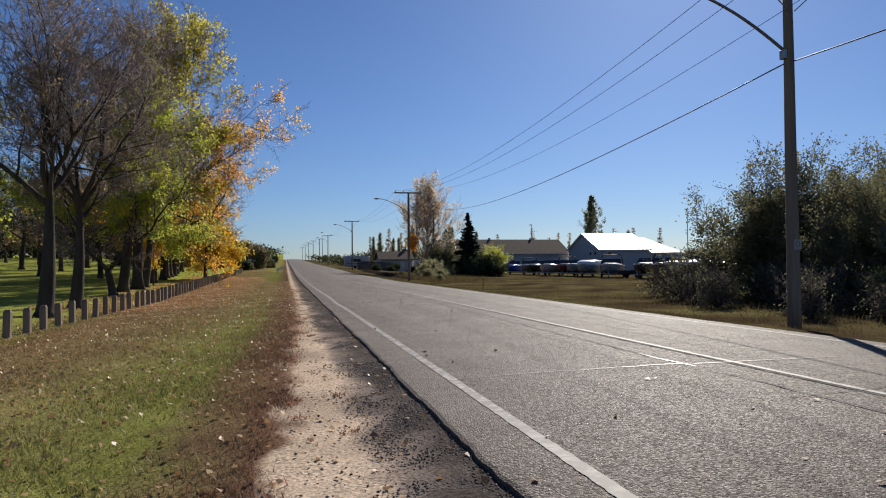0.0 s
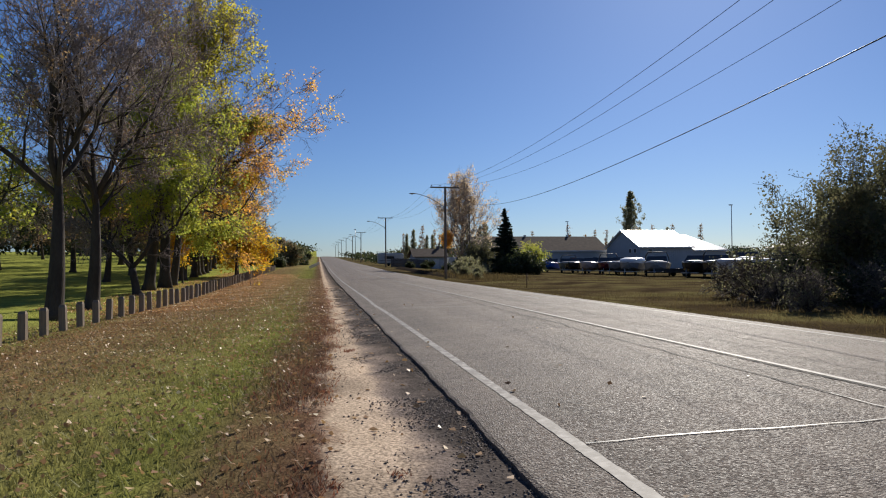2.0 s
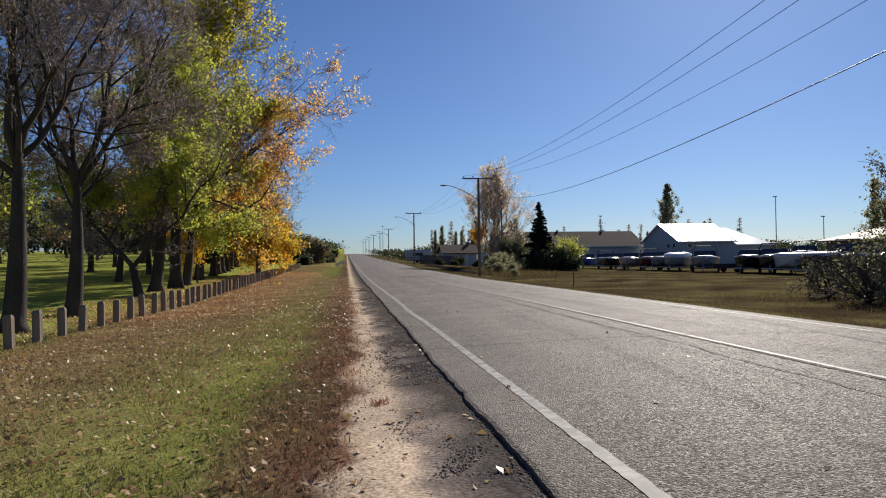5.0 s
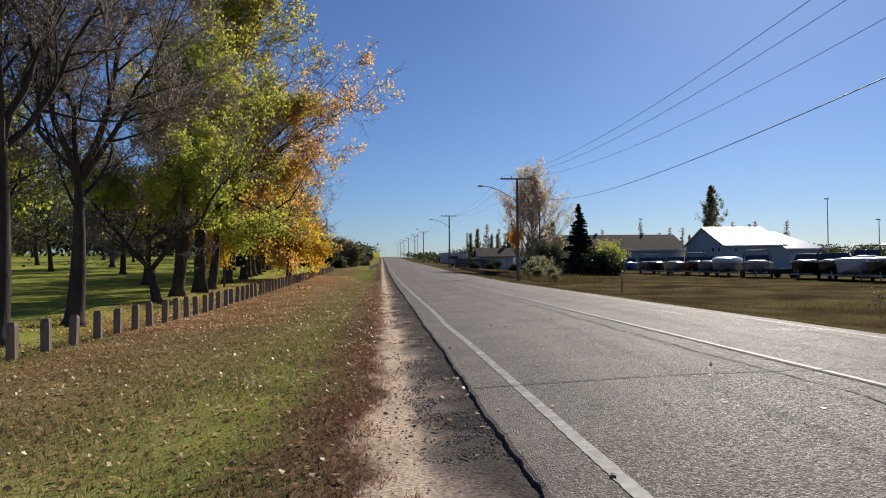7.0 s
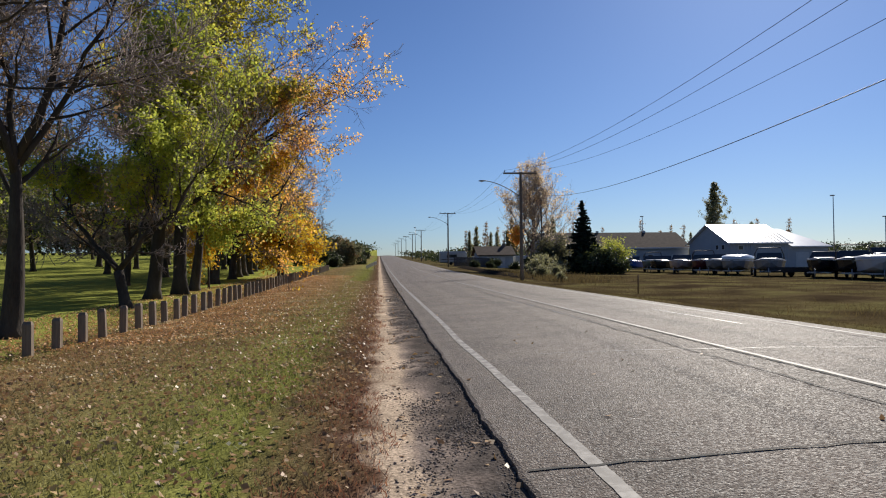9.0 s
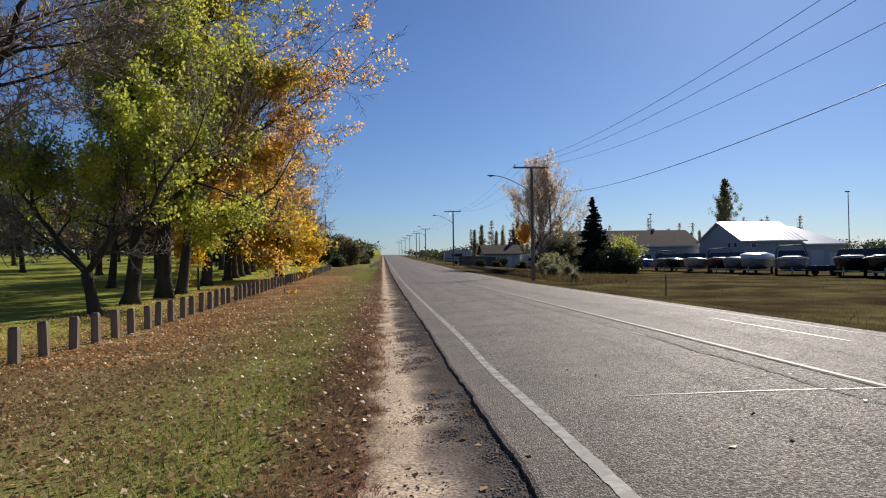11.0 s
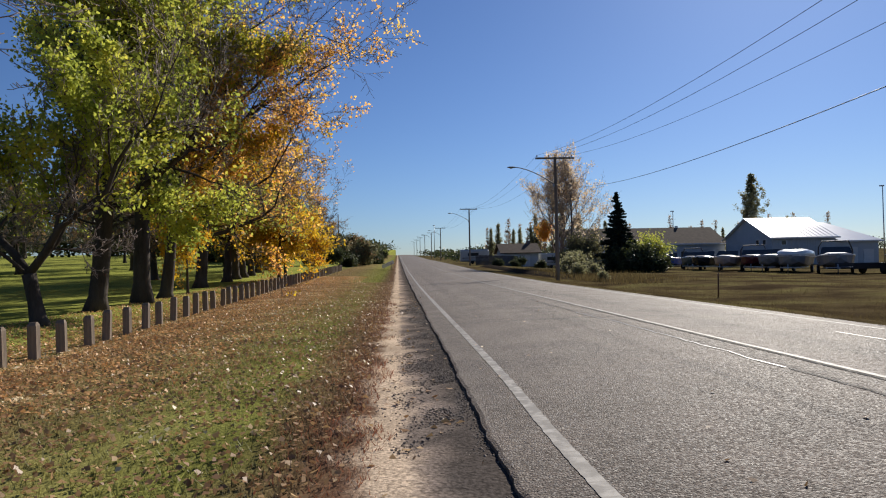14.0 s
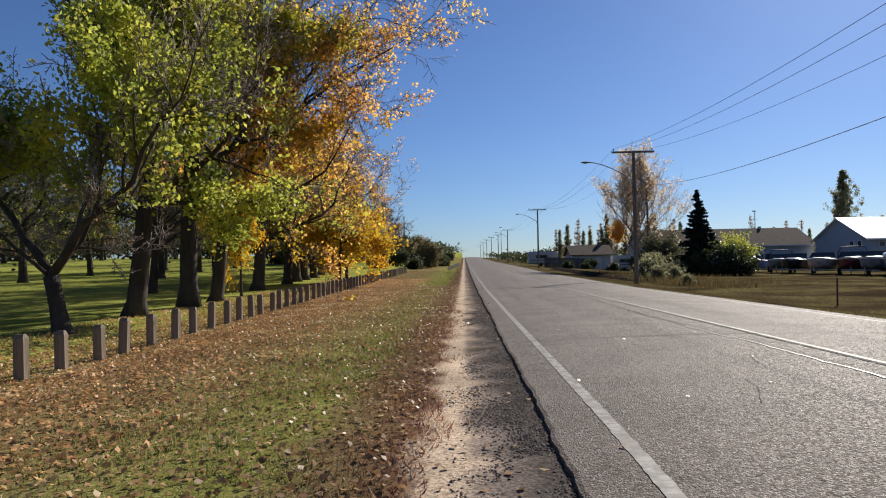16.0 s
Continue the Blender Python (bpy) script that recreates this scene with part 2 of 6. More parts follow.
def paint_material():
    """Road paint, worn through to the asphalt in spots."""
    m = mat("worn_road_paint", (0.27, 0.25, 0.23), 0.7, var=0.2, scale=2)
    n, l = m.node_tree.nodes, m.node_tree.links
    b = n["Principled BSDF"]
    geo, nz, mr = n.new("ShaderNodeNewGeometry"), n.new("ShaderNodeTexNoise"), n.new("ShaderNodeMapRange")
    nz.inputs["Scale"].default_value, nz.inputs["Detail"].default_value = 7, 10
    nz.inputs["Roughness"].default_value = 0.7
    l.new(geo.outputs["Position"], nz.inputs[0])
    mr.inputs[1].default_value, mr.inputs[2].default_value = 0.39, 0.56
    l.new(nz.outputs[0], mr.inputs[0])
    old = b.inputs["Base Color"].links[0].from_socket
    mx = n.new("ShaderNodeMix")
    mx.data_type = 'RGBA'
    wv, wr, wm = n.new("ShaderNodeTexWave"), n.new("ShaderNodeMapRange"), n.new("ShaderNodeMath")
    wv.bands_direction = 'Y'
    wv.inputs["Scale"].default_value, wv.inputs["Distortion"].default_value, wv.inputs["Detail Scale"].default_value = 2.6, 1.6, 3.0
    l.new(geo.outputs["Position"], wv.inputs[0])
    wr.inputs[1].default_value, wr.inputs[2].default_value, wr.inputs[4].default_value = 0.9, 0.985, 0.85
    l.new(wv.outputs["Fac"], wr.inputs[0])
    wm.operation = 'MAXIMUM'
    l.new(mr.outputs[0], wm.inputs[0])
    l.new(wr.outputs[0], wm.inputs[1])
    l.new(wm.outputs[0], mx.inputs[0])
    l.new(old, mx.inputs[6])
    mx.inputs[7].default_value = (0.1, 0.087, 0.08, 1)
    l.new(mx.outputs[2], b.inputs["Base Color"])
    return m


M_GROUND = ground_material()
M_ASPHALT = asphalt_material()
M_PAINT = paint_material()
M_TAR = mat("crack_sealant", (0.03, 0.028, 0.027), 0.4, var=0.3, scale=3)
M_CRACK = mat("open_crack", (0.015, 0.013, 0.012), 0.9, var=0.3)
M_BLADE = blade_material("grass_blade", 1.15)
M_DRY = leaf_mat("dry_field_grass", ((0.0, (0.05, 0.036, 0.018)), (0.5, (0.1, 0.074, 0.034)), (0.85, (0.14, 0.11, 0.045)), (1.0, (0.24, 0.17, 0.08))), 0.5, 0.9)
M_WEED = leaf_mat("red_brown_weed", ((0.0, (0.11, 0.05, 0.03)), (0.5, (0.25, 0.1, 0.06)), (0.85, (0.34, 0.17, 0.09)), (1.0, (0.42, 0.3, 0.16))), 0.45, 0.7)
M_STONE = mat("gravel_stone", (0.155, 0.125, 0.105), 0.9, var=0.85, scale=5, island=0.8)
M_BARK = mat("dark_bark", (0.06, 0.049, 0.041), 0.95, var=0.45, scale=5, bump=0.9, bump_scale=22, stretch=(1, 1, 0.25), spec=0.2)
M_TWIG = mat("grey_twig", (0.235, 0.19, 0.17), 0.9, var=0.35, scale=2, spec=0.2)
M_TWIG_DARK = mat("dark_twig", (0.16, 0.13, 0.105), 0.9, var=0.35, scale=2, spec=0.2)
M_LEAF_GREEN = leaf_mat("yellow_green_leaf", ((0.0, (0.21, 0.27, 0.055)), (0.35, (0.36, 0.41, 0.07)), (0.7, (0.54, 0.53, 0.085)), (1.0, (0.74, 0.57, 0.09))), 0.62)
M_LEAF_GOLD = leaf_mat("golden_leaf", ((0.0, (0.32, 0.27, 0.03)), (0.4, (0.6, 0.4, 0.03)), (0.75, (0.68, 0.36, 0.03)), (1.0, (0.6, 0.22, 0.03))))
M_LEAF_YELLOW = leaf_mat("yellow_leaf", ((0.0, (0.3, 0.32, 0.04)), (0.4, (0.5, 0.46, 0.05)), (0.8, (0.7, 0.57, 0.07)), (1.0, (0.75, 0.5, 0.06))))
M_LEAF_ORANGE = leaf_mat("orange_leaf", ((0.0, (0.74, 0.56, 0.12)), (0.45, (0.82, 0.5, 0.13)), (0.8, (0.78, 0.38, 0.11)), (1.0, (0.6, 0.3, 0.14))), 0.74)
M_LEAF_BROWN = leaf_mat("dry_brown_leaf", ((0.0, (0.18, 0.11, 0.06)), (0.5, (0.32, 0.2, 0.1)), (1.0, (0.44, 0.3, 0.15))), 0.5)
M_LEAF_WILLOW = leaf_mat("grey_green_willow_leaf", ((0.0, (0.085, 0.09, 0.048)), (0.5, (0.16, 0.158, 0.08)), (0.85, (0.23, 0.205, 0.1)), (1.0, (0.33, 0.24, 0.12))), 0.5, 0.7)
M_LEAF_COTTON = leaf_mat("tan_cottonwood_leaf", ((0.0, (0.45, 0.37, 0.26)), (0.5, (0.66, 0.54, 0.4)), (0.85, (0.74, 0.56, 0.34)), (1.0, (0.7, 0.42, 0.14))), 0.65)
# dark foliage; in the willow thickets this colour also stands in for shade
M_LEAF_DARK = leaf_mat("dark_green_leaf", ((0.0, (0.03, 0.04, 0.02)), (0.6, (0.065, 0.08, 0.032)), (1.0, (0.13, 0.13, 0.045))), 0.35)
M_LEAF_POPLAR = leaf_mat("dull_poplar_leaf", ((0.0, (0.16, 0.165, 0.09)), (0.6, (0.28, 0.27, 0.14)), (1.0, (0.42, 0.36, 0.2))), 0.6)
M_NEEDLE = leaf_mat("spruce_needle", ((0.0, (0.012, 0.022, 0.016)), (0.6, (0.025, 0.04, 0.026)), (1.0, (0.045, 0.06, 0.035))), 0.15)
# tan to pale leaves; the whitest stops colour in backlit glints
M_LITTER = leaf_mat("fallen_leaf", ((0.0, (0.2, 0.11, 0.06)), (0.45, (0.34, 0.2, 0.1)), (0.75, (0.48, 0.31, 0.14)), (0.9, (0.75, 0.64, 0.42)), (1.0, (0.85, 0.78, 0.6))), 0.25, 0.45)
M_LITTER_ORANGE = leaf_mat("orange_fallen_leaf", ((0.0, (0.4, 0.2, 0.09)), (0.45, (0.62, 0.33, 0.14)), (0.8, (0.74, 0.46, 0.22)), (1.0, (0.75, 0.6, 0.35))), 0.25, 0.5)
M_POST = mat("weathered_timber", (0.2, 0.155, 0.115), 0.85, var=0.4, scale=4, bump=0.6, bump_scale=30, stretch=(1, 1, 0.12), spec=0.25)
M_POLE = mat("utility_pole_wood", (0.21, 0.17, 0.135), 0.9, var=0.35, scale=3, bump=0.6, bump_scale=26, stretch=(1, 1, 0.06), spec=0.2)
M_GALV = mat("galvanised_steel", (0.36, 0.37, 0.38), 0.45, 0.85, var=0.2, scale=5)
M_ARM = mat("weathered_lamp_steel", (0.16, 0.16, 0.16), 0.65, 0.4, var=0.2, scale=5)
M_WIRE = mat("dark_cable", (0.02, 0.02, 0.022), 0.6, var=0.2)
M_PORCELAIN = mat("brown_porcelain", (0.09, 0.05, 0.035), 0.25, var=0.2)
M_GLASS = mat("dark_glass", (0.03, 0.035, 0.04), 0.08, var=0.2)
M_LENS = mat("lamp_lens", (0.5, 0.5, 0.47), 0.2, var=0.1)
M_ROOF_METAL = mat("white_metal_roof", (0.72, 0.73, 0.74), 0.28, 0.3, var=0.06, scale=0.5)
M_SHINGLE = mat("brown_grey_shingle", (0.1, 0.075, 0.06), 0.95, var=0.3, scale=1.5, bump=0.4, bump_scale=12, spec=0.1)
M_SIDING = mat("blue_grey_siding", (0.38, 0.4, 0.42), 0.6, var=0.1, scale=0.4)
M_SIDING_WHITE = mat("off_white_siding", (0.55, 0.55, 0.54), 0.6, var=0.1, scale=0.4)
M_SIDING_BROWN = mat("brown_siding", (0.17, 0.13, 0.11), 0.7, var=0.15, scale=0.4)
M_TRIM = mat("white_trim", (0.7, 0.7, 0.7), 0.5, var=0.08)
M_RUBBER = mat("black_rubber", (0.02, 0.02, 0.02), 0.85, var=0.3)
M_VINYL = mat("black_vinyl_cover", (0.03, 0.03, 0.033), 0.6, var=0.3, scale=2)
M_SOIL = mat("dark_soil", (0.036, 0.03, 0.025), 1.0, var=0.5, scale=2, bump=0.8, bump_scale=12, spec=0.0)
M_FENCE = mat("grey_board", (0.09, 0.08, 0.074), 0.85, var=0.3, scale=2)
M_SIGN = mat("white_sign_board", (0.7, 0.7, 0.68), 0.5, var=0.1)
M_ROOF_TAN = mat("pale_tan_shingle", (0.36, 0.32, 0.27), 0.75, var=0.15, scale=1.5)
M_PLATE = mat("faded_plate", (0.3, 0.3, 0.29), 0.6, var=0.15)
M_RUST = mat("rusty_steel", (0.12, 0.06, 0.035), 0.7, 0.3, var=0.4, scale=8)


# ---- helpers of the scene ----
def smesh(name, verts, faces, material, smooth=False):
    me = bpy.data.meshes.new(name)
    me.from_pydata([tuple(map(float, v)) for v in verts], [], [tuple(map(int, f)) for f in faces])
    me.materials.append(material)
    if smooth:
        me.polygons.foreach_set("use_smooth", [True] * len(me.polygons))
    me.update()
    return me


def part(name, bm, material, parent=None, label=""):
    """Links a bmesh, or a ready mesh, as ONE mesh object under a thing or a part."""
    if isinstance(bm, bpy.types.Mesh):
        me = bm
    else:
        me = bpy.data.meshes.new(name)
        bm.to_mesh(me)
        bm.free()
        me.materials.append(material)
    ob = new(name, me)
    ob.parent = parent
    return tagged(ob, label)


def thing(name, at, label, category, group="", rz=0.0, kind=""):
    ob = new(name)
    ob.matrix_world = pose(*at, 0, 0, rz)
    return tagged(ob, label, category, group, kind)


def box(bm, x0, x1, y0, y1, z0, z1, bevel=0.0):
    r = bmesh.ops.create_cube(bm, size=1.0, matrix=Matrix.Translation(((x0 + x1) / 2, (y0 + y1) / 2, (z0 + z1) / 2)) @ Matrix.Diagonal((x1 - x0, y1 - y0, z1 - z0, 1)))
    if bevel:
        es = list({e for v in r["verts"] for e in v.link_edges})
        bmesh.ops.bevel(bm, geom=es, offset=bevel, segments=1, affect='EDGES')
    return bm


def boxm(x0, x1, y0, y1, z0, z1, bevel=0.0):
    return box(bmesh.new(), x0, x1, y0, y1, z0, z1, bevel)


def tube_data(lines, sides):
    """Verts and faces of tapered tubes; each line is (points, radii)."""
    V, F = [], []
    for pts, rad in lines:
        base, k = len(V), len(pts)
        up = Vector((0.31, 0.87, 0.13))
        for i in range(k):
            d = (pts[min(i + 1, k - 1)] - pts[max(i - 1, 0)]).normalized()
            a = d.cross(up)
            if a.length < 1e-4:
                a = d.cross(Vector((1, 0, 0)))
            a.normalize()
            b = d.cross(a)
            for s in range(sides):
                w = math.tau * s / sides
                V.append(pts[i] + (a * math.cos(w) + b * math.sin(w)) * rad[i])
        for i in range(k - 1):
            for s in range(sides):
                s2 = (s + 1) % sides
                F.append((base + i * sides + s, base + i * sides + s2, base + (i + 1) * sides + s2, base + (i + 1) * sides + s))
        F.append(tuple(base + (k - 1) * sides + s for s in range(sides)))
        F.append(tuple(base + s for s in reversed(range(sides))))
    return V, F


def tubes(name, lines, sides, material, smooth=True):
    V, F = tube_data(lines, sides)
    return smesh(name, V, F, material, smooth)


def flakes(name, pts, size, material, rng, flat=0.0, aspect=1.5, droop=0.0):
    """Small folded leaf blades, one island each, at the points."""
    P = np.asarray(pts, float)
    n = len(P)
    a = rng.normal(size=(n, 3))
    a[:, 2] = a[:, 2] * (1 - flat) - droop
    a /= np.linalg.norm(a, axis=1)[:, None] + 1e-9
    b = rng.normal(size=(n, 3))
    b[:, 2] *= (1 - flat)
    b -= (a * b).sum(1)[:, None] * a
    b /= np.linalg.norm(b, axis=1)[:, None] + 1e-9
    c = np.cross(a, b)
    s = size * rng.uniform(0.6, 1.35, n)[:, None]
    v0, v2 = P - a * s * aspect / 2, P + a * s * aspect / 2
    v1, v3 = P + b * s / 2 + c * s * 0.15, P - b * s / 2 + c * s * 0.15
    V = np.stack([v0, v1, v2, v3], 1).reshape(-1, 3)
    me = bpy.data.meshes.new(name)
    me.vertices.add(4 * n)
    me.vertices.foreach_set("co", V.ravel())
    me.loops.add(4 * n)
    me.loops.foreach_set("vertex_index", np.arange(4 * n))
    me.polygons.add(n)
    me.polygons.foreach_set("loop_start", np.arange(0, 4 * n, 4))
    me.polygons.foreach_set("loop_total", np.full(n, 4))
    me.materials.append(material)
    me.update(calc_edges=True)
    me.validate()
    return me


def blades(name, P, height, width, material, rng, lean=0.5):
    """Upright grass blades, one triangle each."""
    P = np.asarray(P, float)
    n = len(P)
    w = rng.uniform(0, math.tau, n)
    side = np.stack([np.cos(w), np.sin(w), np.zeros(n)], 1) * width * rng.uniform(0.6, 1.4, n)[:, None]
    h = height * rng.uniform(0.45, 1.5, n)
    tip = P + np.stack([rng.normal(0, lean, n) * h, rng.normal(0, lean, n) * h, h], 1)
    V = np.stack([P - side, P + side, tip], 1).reshape(-1, 3)
    me = bpy.data.meshes.new(name)
    me.vertices.add(3 * n)
    me.vertices.foreach_set("co", V.ravel())
    me.loops.add(3 * n)
    me.loops.foreach_set("vertex_index", np.arange(3 * n))
    me.polygons.add(n)
    me.polygons.foreach_set("loop_start", np.arange(0, 3 * n, 3))
    me.polygons.foreach_set("loop_total", np.full(n, 3))
    me.materials.append(material)
    me.update(calc_edges=True)
    me.validate()
    return me


# ---- lie of the land ----
ROAD_L, ROAD_R = 0.88, 8.75
PROFILE_Y = (-3000, 55, 90, 130, 210, 300, 450, 600, 3000)
PROFILE_Z = (0, 0, 0.3, 0.95, 2.1, 3.7, 6.3, 7.2, 9.0)


def rise(y):
    return np.interp(y, PROFILE_Y, PROFILE_Z)


def step01(a, b, v):
    t = np.clip((v - a) / (b - a), 0, 1)
    return t * t * (3 - 2 * t)


def road_z(x, y):
    return rise(y) + 0.05 * (1 - ((x - 4.84) / 3.0) ** 2)


def land(x, y):
    """Height of the ground beside (and under) the road."""
    x, y = np.asarray(x, float), np.asarray(y, float)
    r = rise(y)
    fence = -0.38 + 0.0145 * np.clip(y - 33, 0, 70) + (rise(y) - rise(103)) * (y > 103)
    u = np.clip(y + 0.3 * np.clip(-x - 8, 0, 60) - 24, 0, None)
    park = -0.17 + np.where(u < 116, 0.00023 * u * u, 3.09 + 0.02 * (u - 116)) 
    park = np.where(y < 24, -0.17, park)
    left = np.interp(x, (-6.6, -0.5, 0.3, 0.8, 1.3), (0, 1, 1.0, 1.05, 0.93))
    zl = np.where(x > -6.6, fence * (1 - left) + (r - 0.09) * left, fence)
    zl = np.where(x < -6.6, fence + (park - fence) * step01(-6.6, -9.2, x), zl)
    far = -0.4 + 0.85 * r * step01(110, 260, y)
    zr = np.interp(x, (8.3, 9.0, 9.9, 12.0), (0, 0.02, 0.08, 1))
    zr = (r - 0.12) * (1 - zr) + (r - 0.42) * zr
    k = step01(14, 30, x)
    zr = zr * (1 - k) + far * k
    return np.where(x < 4, zl, zr)


# ---- ground, road ----
def spread(*runs):
    out = []
    for a, b, s in runs:
        out += list(np.arange(a, b, s))
    return np.array(out)


def build_ground():
    xs = spread((-1500, -300, 200), (-300, -60, 30), (-60, -12, 3), (-12, -7.5, 0.5), (-7.5, 1.3, 0.2), (1.3, 8.4, 2.3), (8.4, 14, 0.4), (14, 34, 2), (34, 130, 8), (130, 400, 45), (400, 1501, 220))
    ys = spread((-400, -40, 40), (-40, -4, 3), (-4, 34, 0.25), (34, 70, 1), (70, 160, 4), (160, 640, 20), (640, 3001, 236))
    X, Y = np.meshgrid(xs, ys)
    Z = land(X, Y)
    near = (np.abs(Y - 16) < 30) & (X > -9) & (X < 12)
    rng = np.random.default_rng(3)
    Z = Z + np.where(near, rng.normal(0, 0.008, Z.shape) + 0.02 * np.sin(X * 2.1 + Y * 0.7) * np.sin(Y * 1.3), 0) * ((X < 0.8) | (X > 9))
    nx, ny = len(xs), len(ys)
    V = np.stack([X.ravel(), Y.ravel(), Z.ravel()], 1)
    F = [(j * nx + i, j * nx + i + 1, (j + 1) * nx + i + 1, (j + 1) * nx + i) for j in range(ny - 1) for i in range(nx - 1)]
    ob = new("ground", smesh("ground", V, F, M_GROUND, True))
    tagged(ob, "grass verge, trodden dirt path and dry brown field", "ground", kind="structure")
    return ob


def edge_jag(y):
    return 0.009 * math.sin(y * 2.3) + 0.006 * math.sin(y * 5.1 + 1) + 0.005 * math.sin(y * 11.7) + 0.012 * math.sin(y * 0.7) + 0.016 * noise.noise((y * 6.0, 0, 0)) + 0.012 * noise.noise((y * 17.0, 3, 0))


def build_road():
    ys = spread((-300, -10, 10), (-10, 40, 0.08), (40, 80, 0.5), (80, 700, 5), (700, 3001, 230))
    xs = (1.15, 2.2, 3.5, 4.9, 6.2, 7.4, 8.5)
    V, F = [], []
    for y in ys:
        xl, xr = ROAD_L + edge_jag(y), ROAD_R + 0.6 * edge_jag(y + 40)
        row = [(xl - 0.012, y, road_z(xl, y) - 0.16), (xl, y, road_z(xl, y) - 0.012), (xl + 0.03, y, road_z(xl, y))]
        row += [(x, y, road_z(x, y)) for x in xs]
        row += [(xr, y, road_z(xr, y)), (xr + 0.04, y, road_z(xr, y) - 0.16)]
        V += row
    k = len(xs) + 5
    for j in range(len(ys) - 1):
        for i in range(k - 1):
            F.append((j * k + i, j * k + i + 1, (j + 1) * k + i + 1, (j + 1) * k + i))
    ob = new("road", smesh("road", V, F, M_ASPHALT))
    return tagged(ob, "worn grey two-lane asphalt road with broken edges", "road", kind="structure")


def ribbon(name, pts, width, material, parent, label, lift=0.005, ragged=0.0, seed=1):
    """A flat strip that lies on the road along the points."""
    rg = random.Random(seed)
    V, F = [], []
    for i, (x, y) in enumerate(pts):
        a, b = pts[max(i - 1, 0)], pts[min(i + 1, len(pts) - 1)]
        dx, dy = b[0] - a[0], b[1] - a[1]
        d = math.hypot(dx, dy)
        nx, ny = -dy / d, dx / d
        for s in (1, -1):
            w = width / 2 * (1 + rg.uniform(-ragged, ragged))
            px, py = x + nx * w * s, y + ny * w * s
            V.append((px, py, float(road_z(px, py)) + lift))
    F = [(2 * i, 2 * i + 1, 2 * i + 3, 2 * i + 2) for i in range(len(pts) - 1)]
    return tagged(part(name, smesh(name, V, F, material), None, parent, label))


ground = build_ground()
road = build_road()
LINE_Y = spread((-60, -6, 3), (-6, 42, 0.07), (42, 90, 1), (90, 600, 10))
ribbon("edge_line", [(1.39 - 0.0022 * min(max(y - 8, 0), 32) - 0.045 * math.exp(-((y - 23.5) / 2.0) ** 2), y) for y in LINE_Y], 0.105, M_PAINT, road, "worn white edge line", 0.004, 0.1, 2)
ribbon("edge_line", [(8.15, y) for y in LINE_Y], 0.105, M_PAINT, road, "worn white edge line", 0.004, 0.1, 3)
ribbon("centre_line", [(4.84, y) for y in LINE_Y], 0.08, M_PAINT, road, "thin worn white centre line", 0.004, 0.1, 4)
ribbon("centre_seam", [(4.745 + 0.006 * math.sin(y * 1.7), y) for y in LINE_Y], 0.035, M_CRACK, road, "dark open seam beside the centre line", 0.006, 0.6, 5)


def wander(x0, y0, x1, y1, amp, seed, step=0.22):
    rg = random.Random(seed)
    n = max(3, int(math.hypot(x1 - x0, y1 - y0) / step))
    off, out = 0.0, []
    dx, dy = (x1 - x0) / n, (y1 - y0) / n
    d = math.hypot(dx, dy)
    for i in range(n + 1):
        off = off * 0.85 + rg.gauss(0, amp)
        out.append((x0 + dx * i - dy / d * off, y0 + dy * i + dx / d * off))
    return out


# transverse and lengthwise cracks, most of them sealed
for i, (x0, y0, x1, y1, amp, w, m) in enumerate((
        (1.45, 7.5, 4.3, 7.37, 0.016, 0.016, M_TAR), (4.3, 7.37, 8.4, 7.45, 0.016, 0.014, M_TAR), (0.93, 16.6, 4.5, 16.72, 0.02, 0.03, M_CRACK),
        (4.5, 16.72, 8.5, 16.9, 0.02, 0.02, M_CRACK), (2.2, 21.53, 4.2, 21.38, 0.012, 0.016, M_TAR), (4.2, 21.38, 8.6, 21.28, 0.02, 0.016, M_TAR),
        (0.9, 32.45, 4.0, 32.6, 0.012, 0.035, M_CRACK), (4.0, 32.6, 8.5, 32.7, 0.02, 0.03, M_CRACK), (0.95, 56, 8.5, 57, 0.03, 0.09, M_CRACK),
        (0.95, 44.6, 8.4, 45.1, 0.03, 0.05, M_CRACK), (4.3, 1.0, 4.2, 6.9, 0.02, 0.018, M_CRACK), (4.2, 7.2, 4.17, 8.4, 0.012, 0.022, M_TAR), (4.17, 8.2, 4.3, 26.0, 0.02, 0.022, M_CRACK),
        (4.3, 26.0, 4.2, 34.0, 0.02, 0.022, M_TAR), (4.2, 34.0, 4.3, 52.0, 0.03, 0.025, M_CRACK), (7.03, 24.9, 7.0, 29.2, 0.006, 0.04, M_TAR),
        (2.7, 27.5, 3.0, 28.6, 0.02, 0.006, M_CRACK), (3.9, 5.4, 7.4, 5.9, 0.03, 0.012, M_CRACK), (2.3, 36.5, 2.5, 39.0, 0.02, 0.014, M_CRACK),
        (3.5, 29.2, 3.8, 30.3, 0.02, 0.007, M_CRACK), (6.1, 12.0, 6.4, 18.0, 0.02, 0.012, M_CRACK))):
    ribbon("road_crack", wander(x0, y0, x1, y1, amp, 30 + i), w, m, road, "sealed crack" if m is M_TAR else "open crack", 0.007, 0.5, 60 + i)


